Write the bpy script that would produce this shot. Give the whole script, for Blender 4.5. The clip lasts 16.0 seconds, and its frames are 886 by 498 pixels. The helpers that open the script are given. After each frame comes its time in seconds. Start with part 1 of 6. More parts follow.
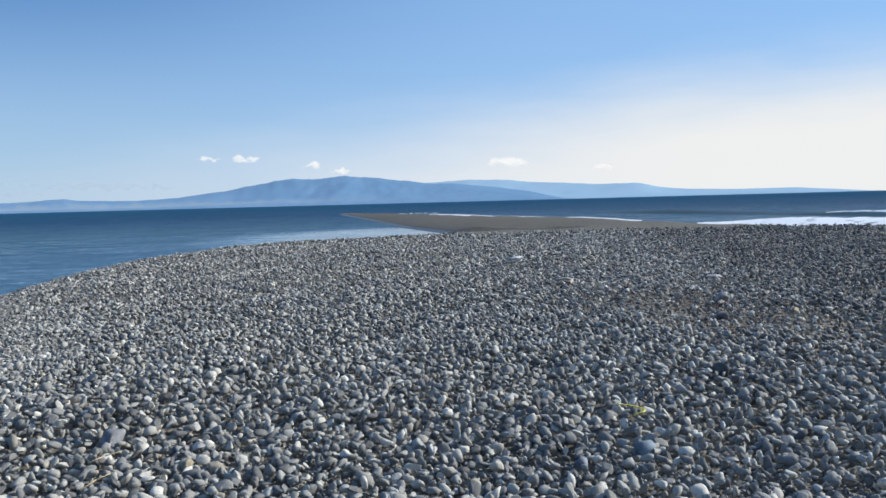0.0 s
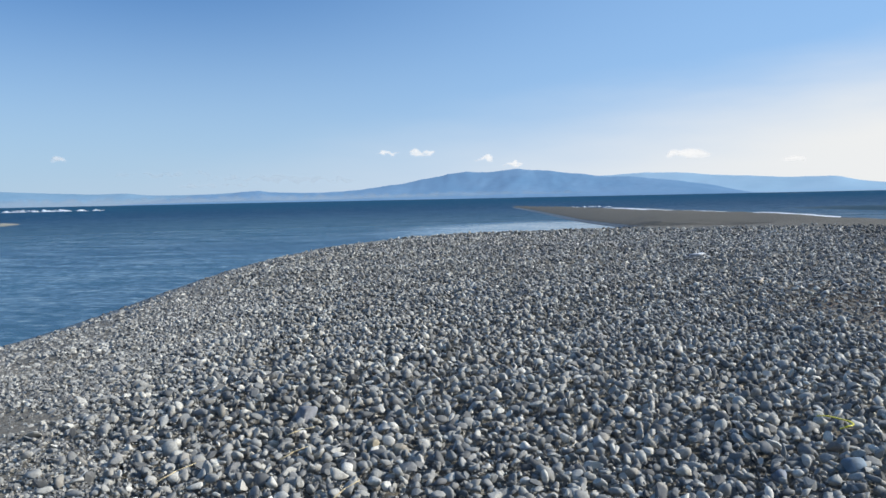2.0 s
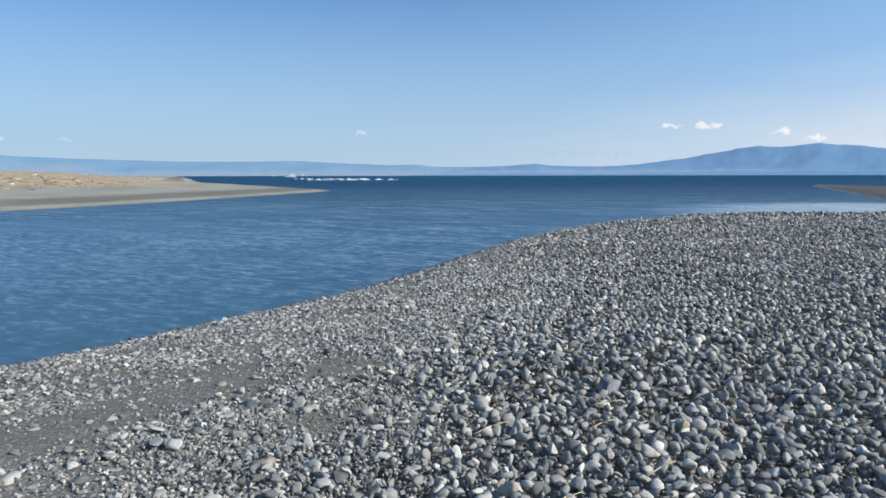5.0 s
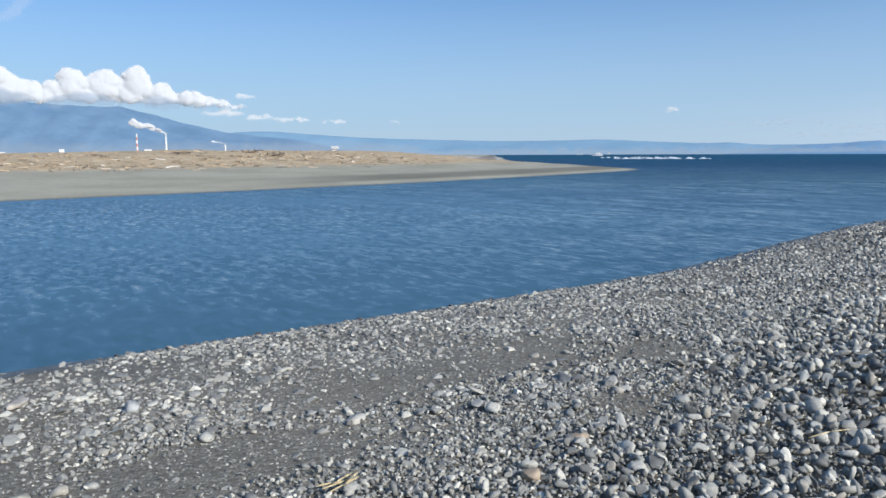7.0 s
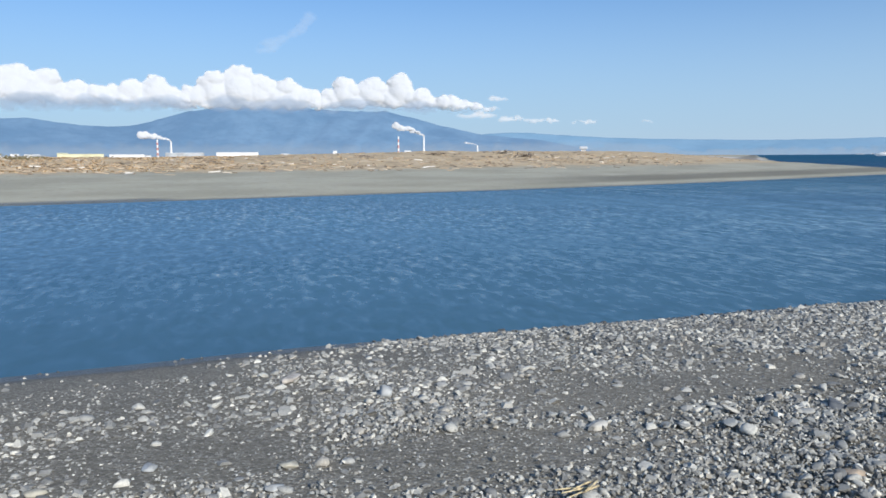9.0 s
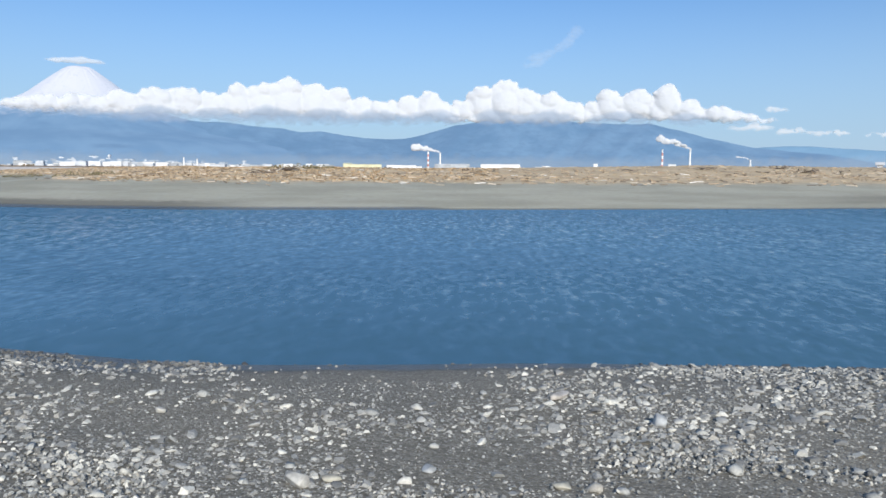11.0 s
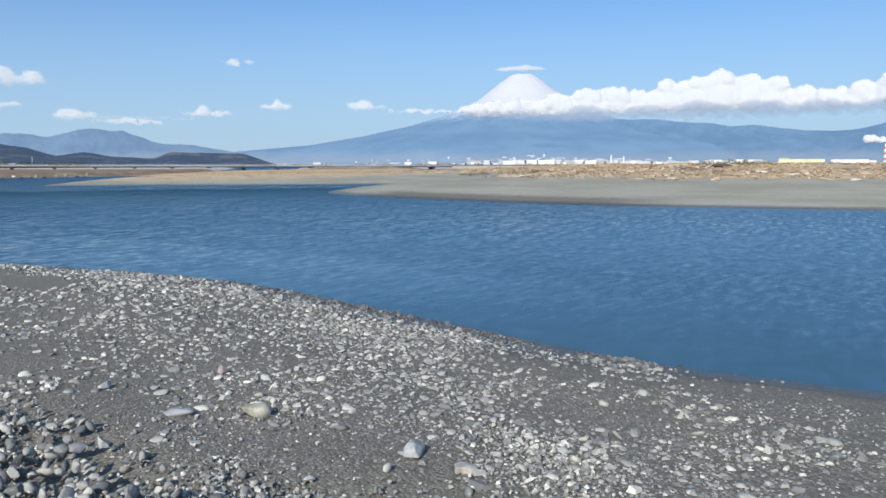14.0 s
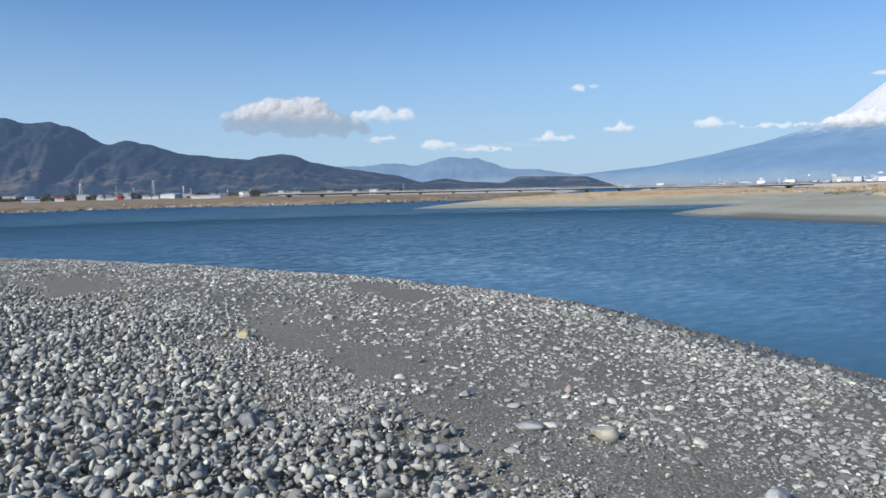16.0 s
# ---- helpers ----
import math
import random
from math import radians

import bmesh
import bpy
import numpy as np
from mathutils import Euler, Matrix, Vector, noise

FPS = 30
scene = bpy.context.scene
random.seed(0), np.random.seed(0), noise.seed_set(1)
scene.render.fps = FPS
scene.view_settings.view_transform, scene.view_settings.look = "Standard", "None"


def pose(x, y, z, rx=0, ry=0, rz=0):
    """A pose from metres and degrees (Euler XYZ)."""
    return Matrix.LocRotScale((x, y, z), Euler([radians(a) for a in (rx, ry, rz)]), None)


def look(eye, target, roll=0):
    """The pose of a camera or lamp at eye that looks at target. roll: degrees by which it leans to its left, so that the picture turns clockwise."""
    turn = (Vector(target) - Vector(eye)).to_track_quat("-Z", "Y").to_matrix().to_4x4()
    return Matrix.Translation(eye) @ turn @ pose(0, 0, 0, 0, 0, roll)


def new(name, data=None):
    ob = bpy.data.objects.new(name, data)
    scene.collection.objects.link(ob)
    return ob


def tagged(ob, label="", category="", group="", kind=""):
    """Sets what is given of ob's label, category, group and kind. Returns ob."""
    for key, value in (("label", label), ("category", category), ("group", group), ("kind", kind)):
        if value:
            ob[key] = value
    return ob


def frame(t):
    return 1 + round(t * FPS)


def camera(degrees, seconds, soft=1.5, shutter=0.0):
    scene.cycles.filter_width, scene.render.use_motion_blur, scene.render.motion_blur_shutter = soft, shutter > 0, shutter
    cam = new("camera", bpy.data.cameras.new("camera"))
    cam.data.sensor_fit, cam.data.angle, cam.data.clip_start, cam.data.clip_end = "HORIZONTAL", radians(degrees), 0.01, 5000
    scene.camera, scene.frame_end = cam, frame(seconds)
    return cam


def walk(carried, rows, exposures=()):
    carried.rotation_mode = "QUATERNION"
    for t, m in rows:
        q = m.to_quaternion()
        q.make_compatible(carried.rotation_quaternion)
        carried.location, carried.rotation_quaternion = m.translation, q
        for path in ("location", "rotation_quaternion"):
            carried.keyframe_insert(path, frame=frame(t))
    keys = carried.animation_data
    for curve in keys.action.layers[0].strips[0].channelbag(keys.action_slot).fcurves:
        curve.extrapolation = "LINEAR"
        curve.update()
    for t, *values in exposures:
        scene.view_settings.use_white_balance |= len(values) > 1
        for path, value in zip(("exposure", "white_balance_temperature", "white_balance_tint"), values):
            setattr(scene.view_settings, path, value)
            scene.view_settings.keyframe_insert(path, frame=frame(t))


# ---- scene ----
cam = camera(60.49, 16.0, soft=1.6)
EYE = 1.95  # metres over the water
PATH = [
    (0, 0.000, 0.000, 0.000, -0.00, -3.56, 1.51),
    (0.5, -0.018, 0.010, -0.001, 2.56, -3.74, 1.45),
    (1, -0.032, 0.017, -0.004, 5.83, -3.91, 1.39),
    (1.5, -0.058, 0.020, -0.005, 9.49, -4.06, 1.54),
    (2, -0.080, 0.020, -0.006, 12.89, -3.79, 1.16),
    (2.5, -0.113, 0.014, -0.008, 16.83, -4.10, 1.52),
    (3, -0.144, 0.006, -0.010, 21.16, -4.39, 1.89),
    (3.2, -0.145, -0.023, -0.013, 22.81, -4.40, 1.73),
    (5.3, -0.333, -0.040, -0.038, 36.80, -6.40, 0.57),
    (5.5, -0.326, -0.031, -0.052, 39.61, -7.60, 1.22),
    (6, -0.303, -0.018, -0.048, 46.67, -8.51, 1.30),
    (6.5, -0.351, -0.062, -0.039, 51.20, -7.42, 0.98),
    (7, -0.408, -0.095, -0.038, 56.14, -7.08, 0.16),
    (7.5, -0.454, -0.127, -0.044, 60.09, -6.07, 0.07),
    (8, -0.472, -0.120, -0.042, 65.38, -6.66, -0.39),
    (8.5, -0.452, -0.093, -0.041, 67.93, -6.75, 0.99),
    (9, -0.456, -0.088, -0.041, 74.57, -6.97, 0.30),
    (9.2, -0.463, -0.094, -0.038, 77.46, -6.99, 0.02),
    (11.3, -0.544, -0.233, -0.010, 96.53, -6.15, 0.03),
    (11.5, -0.542, -0.235, -0.005, 98.80, -6.31, 0.47),
    (12, -0.556, -0.235, -0.005, 107.81, -6.59, 1.02),
    (12.5, -0.557, -0.272, -0.003, 111.75, -6.40, 0.66),
    (13, -0.559, -0.333, -0.009, 117.40, -6.97, 0.63),
    (13.5, -0.546, -0.384, -0.007, 121.92, -6.61, 0.66),
    (14, -0.554, -0.415, -0.003, 124.99, -6.35, 0.23),
    (14.5, -0.559, -0.426, -0.007, 131.68, -5.47, 1.87),
    (15, -0.575, -0.414, -0.004, 140.37, -5.98, 2.21),
    (15.5, -0.550, -0.448, 0.008, 146.75, -4.91, 1.37),
    (16, -0.506, -0.463, 0.011, 150.24, -4.38, 1.35),]
walk(cam, [(t, pose(x, y, z + EYE, 90 + pitch, roll, yaw)) for t, x, y, z, yaw, pitch, roll in PATH])

# ---- light ----
SUN_AZ, SUN_EL = radians(-75), radians(29)  # azimuths run anticlockwise from +y
sun_way = Vector((-math.sin(SUN_AZ) * math.cos(SUN_EL), math.cos(SUN_AZ) * math.cos(SUN_EL), math.sin(SUN_EL)))
world = bpy.data.worlds.new("sky")
scene.world = world
world.use_nodes = True
wn, wl = world.node_tree.nodes, world.node_tree.links
sky = wn.new("ShaderNodeTexSky")
sky.sky_type, sky.sun_disc = "NISHITA", False
sky.sun_elevation, sky.sun_rotation = SUN_EL, -SUN_AZ
sky.air_density, sky.dust_density, sky.ozone_density = 1.0, 0.15, 3.0


def wnode(kind, op=""):
    node = wn.new("ShaderNode" + kind)
    if op:
        node.operation = op
    return node


def wmath(op, a, b=0.0):
    node = wnode("Math", op)
    for sock, val in ((node.inputs[0], a), (node.inputs[1], b)):
        if isinstance(val, (int, float)):
            sock.default_value = val
        else:
            wl.new(val, sock)
    return node.outputs[0]


def wspan(val, a, b, c=0.0, d=1.0):
    node = wnode("MapRange")
    node.interpolation_type = "SMOOTHSTEP"
    for key, v in (("From Min", a), ("From Max", b), ("To Min", c), ("To Max", d)):
        node.inputs[key].default_value = v
    wl.new(val, node.inputs["Value"])
    return node.outputs[0]


def wmix(fac, a, b, mode="MIX"):
    node = wn.new("ShaderNodeMix")
    node.data_type, node.blend_type = "RGBA", mode
    for sock, val in ((node.inputs[0], fac), (node.inputs[6], a), (node.inputs[7], b)):
        if isinstance(val, (int, float)):
            sock.default_value = val
        elif isinstance(val, tuple):
            sock.default_value = (*val, 1)
        else:
            wl.new(val, sock)
    return node.outputs[2]


SKY = 0.10
place = wn.new("ShaderNodeTexCoord").outputs["Generated"]
split = wn.new("ShaderNodeSeparateXYZ")
wl.new(place, split.inputs[0])
up = split.outputs[2]
sunward = wmath("ADD", wmath("MULTIPLY", split.outputs[0], -math.sin(SUN_AZ)), wmath("MULTIPLY", split.outputs[1], math.cos(SUN_AZ)))
blue = wmix(1.0, sky.outputs[0], (0.66, 0.985, 1.32), "MULTIPLY")
# haze low over the horizon, and a thin bright veil of high cloud towards the sun
hazy = wmix(wspan(up, -0.02, 0.30, 0.85, 0.0), blue, tuple(c / SKY for c in (0.45, 0.61, 0.82)))
hazy = wmix(wspan(sunward, -0.35, 0.45, 0.0, 0.6), hazy, tuple(c / SKY for c in (0.34, 0.57, 0.90)))
wisps = wn.new("ShaderNodeTexNoise")
wisps.inputs["Scale"].default_value, wisps.inputs["Detail"].default_value = 2.2, 5.0
stretch = wn.new("ShaderNodeMapping")
stretch.inputs["Scale"].default_value = (1.0, 1.0, 5.0)
wl.new(place, stretch.inputs["Vector"])
wl.new(stretch.outputs[0], wisps.inputs["Vector"])
edge = wmath("SUBTRACT", wmath("ADD", wmath("MULTIPLY", sunward, 0.115), wmath("ADD", wmath("MULTIPLY", wisps.outputs["Fac"], 0.11), 0.008)), up)
bright = wspan(sunward, -0.4, 0.6, 0.12, 1.0)
veil = wmix(wmath("MULTIPLY", wspan(edge, -0.06, 0.07), bright), hazy, tuple(c / SKY for c in (0.86, 0.87, 0.87)))
wn["Background"].inputs["Strength"].default_value = SKY
deep_sky = wspan(sunward, -1.0, 0.15, 0.93, 1.0)
shade = wn.new("ShaderNodeCombineColor")
for k in range(3):
    wl.new(deep_sky, shade.inputs[k])
wl.new(wmix(1.0, veil, shade.outputs[0], "MULTIPLY"), wn["Background"].inputs[0])
sun = new("sun", bpy.data.lights.new("sun", "SUN"))
sun.data.energy, sun.data.angle, sun.data.color = 5.0, radians(0.5), (1.0, 0.95, 0.87)
sun.matrix_world = look(sun_way * 50, (0, 0, 0))
scene.view_settings.exposure = 0.0


# ---- materials ----
class Mat:
    """A node material with a Principled shader and short ways to add nodes."""

    def __init__(self, name, rough=0.8, color=(0.5, 0.5, 0.5), metal=0.0, spec=0.5):
        self.m = bpy.data.materials.new(name)
        self.m.use_nodes = True
        self.t = self.m.node_tree
        self.p = self.t.nodes["Principled BSDF"]
        self.p.inputs["Roughness"].default_value = rough
        self.p.inputs["Metallic"].default_value = metal
        self.p.inputs["Specular IOR Level"].default_value = spec
        self.p.inputs["Base Color"].default_value = (*color, 1)

    def n(self, kind, **values):
        node = self.t.nodes.new("ShaderNode" + kind)
        for key, value in values.items():
            node.inputs[key].default_value = value
        return node

    def to(self, a, b):
        self.t.links.new(a, b)

    def coords(self, scale=(1, 1, 1), world_space=True):
        src = self.n("NewGeometry").outputs["Position"] if world_space else self.n("TexCoord").outputs["Object"]
        mp = self.n("Mapping")
        mp.inputs["Scale"].default_value = scale
        self.to(src, mp.inputs["Vector"])
        return mp.outputs[0]

    def noise(self, vec, scale, detail=4.0, rough=0.55):
        node = self.n("TexNoise", Scale=scale, Detail=detail, Roughness=rough)
        self.to(vec, node.inputs["Vector"])
        return node.outputs["Fac"]

    def ramp(self, fac, stops):
        node = self.n("ValToRGB")
        el = node.color_ramp.elements
        while len(el) < len(stops):
            el.new(0.5)
        for e, (pos, col) in zip(el, stops):
            e.position = pos
            e.color = (*col, 1) if len(col) == 3 else col
        self.to(fac, node.inputs[0])
        return node.outputs[0]

    def mix(self, fac, a, b, mode="MIX"):
        node = self.t.nodes.new("ShaderNodeMix")
        node.data_type, node.blend_type = "RGBA", mode
        for sock, val in ((node.inputs[0], fac), (node.inputs[6], a), (node.inputs[7], b)):
            if isinstance(val, (int, float)):
                sock.default_value = val
            elif isinstance(val, tuple):
                sock.default_value = (*val, 1)
            else:
                self.to(val, sock)
        return node.outputs[2]

    def math(self, op, a, b=0.0):
        node = self.t.nodes.new("ShaderNodeMath")
        node.operation = op
        for sock, val in ((node.inputs[0], a), (node.inputs[1], b)):
            if isinstance(val, (int, float)):
                sock.default_value = val
            else:
                self.to(val, sock)
        return node.outputs[0]

    def span(self, val, a, b, c=0.0, d=1.0):
        node = self.n("MapRange")
        node.interpolation_type = "SMOOTHSTEP"
        for key, v in (("From Min", a), ("From Max", b), ("To Min", c), ("To Max", d)):
            node.inputs[key].default_value = v
        self.to(val, node.inputs["Value"])
        return node.outputs[0]

    def color(self, out):
        self.to(out, self.p.inputs["Base Color"])
        return self

    def rough(self, out):
        self.to(out, self.p.inputs["Roughness"])
        return self

    def bump(self, height, strength=0.5, distance=0.01):
        node = self.n("Bump", Strength=strength, Distance=distance)
        self.to(height, node.inputs["Height"])
        self.to(node.outputs[0], self.p.inputs["Normal"])
        return self


def stone_material(name, per_object=False, light=1.80, even=0.1):
    m = Mat(name, rough=0.8, spec=0.18)
    rnd = m.n("ObjectInfo").outputs["Random"] if per_object else m.n("NewGeometry").outputs["Random Per Island"]
    k = light
    tones = ((0.0, (0.05, 0.052, 0.054)), (0.18, (0.10, 0.103, 0.105)), (0.42, (0.165, 0.168, 0.166)), (0.64, (0.23, 0.23, 0.222)),
             (0.80, (0.33, 0.325, 0.305)), (0.925, (0.46, 0.45, 0.42)), (0.945, (0.2, 0.188, 0.168)), (1.0, (0.26, 0.243, 0.215)))
    tones = [(p, tuple(c * (1 - even) + 0.25 * even for c in col)) for p, col in tones]
    base = m.ramp(rnd, [(p, (col[0] * k, col[1] * k * 0.985, col[2] * k * 0.925)) for p, col in tones])
    vec = m.coords()
    grain = m.noise(vec, 90, 5, 0.65)
    stain = m.noise(vec, 14, 3)
    col = m.mix(m.span(grain, 0.3, 0.75), m.mix(0.35, base, (0.06, 0.062, 0.066)), base)
    col = m.mix(m.span(stain, 0.5, 0.78, 0, 0.3), col, (0.38, 0.375, 0.36))
    sep = m.n("SeparateXYZ")
    m.to(vec, sep.inputs[0])
    wet = m.span(m.math("ADD", sep.outputs[2], m.span(sep.outputs[1], -4, -2, -0.08, 0)), 0.05, 0.12, 1, 0)
    seaward = m.math("SUBTRACT", sep.outputs[0], m.math("MULTIPLY", sep.outputs[1], 0.13))
    damp = m.math("MULTIPLY", m.span(m.math("ADD", seaward, m.math("MULTIPLY", stain, 0.8)), 2.2, 6.0, 0, 0.55), m.span(sep.outputs[1], 3.5, 8))
    col = m.mix(damp, col, m.mix(0.7, col, (0.03, 0.03, 0.03)))
    col = m.mix(wet, col, m.mix(0.65, col, (0.02, 0.021, 0.022)))
    m.color(col)
    m.rough(m.span(wet, 0, 1, 0.75, 0.3))
    return m.bump(grain, 0.35, 0.004).m


def ground_material():
    """Dark grey river sand with grit, shingle on the spits, and dry soil inland."""
    m = Mat("sand_and_grit", rough=0.9, spec=0.3)
    vec = m.coords()
    big = m.noise(vec, 0.35, 4)
    mid = m.noise(vec, 3.0, 4)
    grit = m.n("TexVoronoi", Scale=55.0)
    m.to(vec, grit.inputs["Vector"])
    fine = m.noise(vec, 160, 3, 0.7)
    sand = m.mix(m.span(big, 0.35, 0.7), (0.118, 0.103, 0.081), (0.170, 0.150, 0.120))
    sand = m.mix(m.span(mid, 0.4, 0.7, 0, 0.5), sand, (0.142, 0.126, 0.106))
    specks = m.ramp(grit.outputs["Color"], [(0.0, (0.06, 0.06, 0.055)), (0.45, (0.2, 0.195, 0.165)), (0.75, (0.34, 0.33, 0.28)), (1.0, (0.62, 0.6, 0.53))])
    col = m.mix(m.span(fine, 0.4, 0.6, 0.15, 0.66), sand, specks)
    sep = m.n("SeparateXYZ")
    m.to(vec, sep.inputs[0])
    z, x = sep.outputs[2], sep.outputs[0]
    # the far spit: pale dry grey sand in bands, brown soil on its top
    bands = m.noise(m.coords((0.12, 0.12, 4.0)), 1.0, 4, 0.6)
    far_sand = m.mix(m.span(bands, 0.35, 0.65), (0.295, 0.285, 0.225), (0.375, 0.36, 0.29))
    speckle = m.noise(vec, 2.6, 4, 0.75)
    far_sand = m.mix(m.span(speckle, 0.52, 0.72, 0, 0.5), far_sand, (0.22, 0.205, 0.165))
    far_sand = m.mix(m.span(speckle, 0.42, 0.28, 0, 0.5), far_sand, (0.46, 0.44, 0.37))
    is_far = m.span(m.math("ADD", x, m.math("MULTIPLY", m.span(sep.outputs[1], -90, -60), -14)), -34, -30, 1, 0)
    is_far = m.math("MAXIMUM", is_far, m.span(sep.outputs[1], -110, -90, 1, 0))
    soil = m.mix(m.span(mid, 0.35, 0.65), m.mix(m.span(sep.outputs[1], -38, -18, 1, 0), (0.48, 0.37, 0.23), (0.56, 0.42, 0.25)), (0.42, 0.335, 0.23))
    straw = m.noise(m.coords((0.5, 0.5, 1.0)), 0.9, 5, 0.65)
    soil = m.mix(m.span(straw, 0.5, 0.68, 0, 0.8), soil, (0.56, 0.45, 0.31))
    soil = m.mix(m.span(straw, 0.46, 0.3, 0, 0.75), soil, (0.2, 0.16, 0.115))
    far = m.mix(m.span(m.math("ADD", m.math("ADD", z, m.span(sep.outputs[1], -66, -44, 0.58, 0)), m.math("MULTIPLY", big, 0.4)), 1.1, 1.35), far_sand, soil)
    col = m.mix(is_far, col, far)
    turf = m.mix(m.span(big, 0.35, 0.65), (0.17, 0.125, 0.08), (0.30, 0.22, 0.14))
    col = m.mix(m.math("MULTIPLY", m.span(sep.outputs[1], -122, -117, 1, 0), m.span(z, 0.06, 0.2)), col, turf)
    # pale gravel flats under and behind the bridge
    reach = m.n("VectorMath")
    reach.operation = "LENGTH"
    m.to(vec, reach.inputs[0])
    flats = m.math("MULTIPLY", m.math("MULTIPLY", m.span(m.math("ADD", reach.outputs["Value"], m.math("MULTIPLY", big, 30)), 255, 285), m.span(reach.outputs["Value"], 455, 430)), m.span(x, -125, -150))
    col = m.mix(m.math("MULTIPLY", flats, m.span(z, 0.06, 0.2)), col, m.mix(m.span(speckle, 0.35, 0.65), (0.60, 0.555, 0.51), (0.50, 0.455, 0.41)))
    # darker damp sand: the bar at the sea, a streak on the far tip, the foot of the far bank
    y = sep.outputs[1]
    bar = m.math("MULTIPLY", m.span(y, 29, 35), m.span(x, -30, -26))
    low = m.math("MULTIPLY", m.span(z, 0.13, 0.24), m.span(m.math("ADD", z, m.math("MULTIPLY", mid, 0.16)), 0.46, 0.62, 1, 0))
    streak = m.math("MULTIPLY", m.math("MULTIPLY", m.span(y, 12, 27), is_far), low)
    foot = m.math("MULTIPLY", m.math("MULTIPLY", m.span(y, -34, -29), m.span(y, -10, -16)), m.math("MULTIPLY", is_far, m.span(m.math("ADD", z, m.math("MULTIPLY", mid, 0.2)), 0.3, 0.42, 1, 0)))
    damp = m.math("MAXIMUM", m.math("MULTIPLY", bar, 0.75), m.math("MAXIMUM", m.math("MULTIPLY", streak, 0.7), m.math("MULTIPLY", foot, 0.75)))
    col = m.mix(damp, col, (0.12, 0.112, 0.09))
    wet = m.span(m.math("ADD", m.math("ADD", z, m.span(y, -4, -2, -0.06, 0)), m.math("ADD", m.math("MULTIPLY", is_far, 0.10), m.math("MULTIPLY", mid, -0.06))), 0.07, 0.145, 1, 0)
    col = m.mix(wet, col, m.mix(0.6, col, (0.02, 0.02, 0.018)))
    m.color(col)
    m.rough(m.span(wet, 0, 1, 0.92, 0.35))
    height = m.math("ADD", m.math("MULTIPLY", grit.outputs["Distance"], -1.0), m.math("MULTIPLY", mid, 0.8))
    return m.bump(height, 0.5, 0.014).m


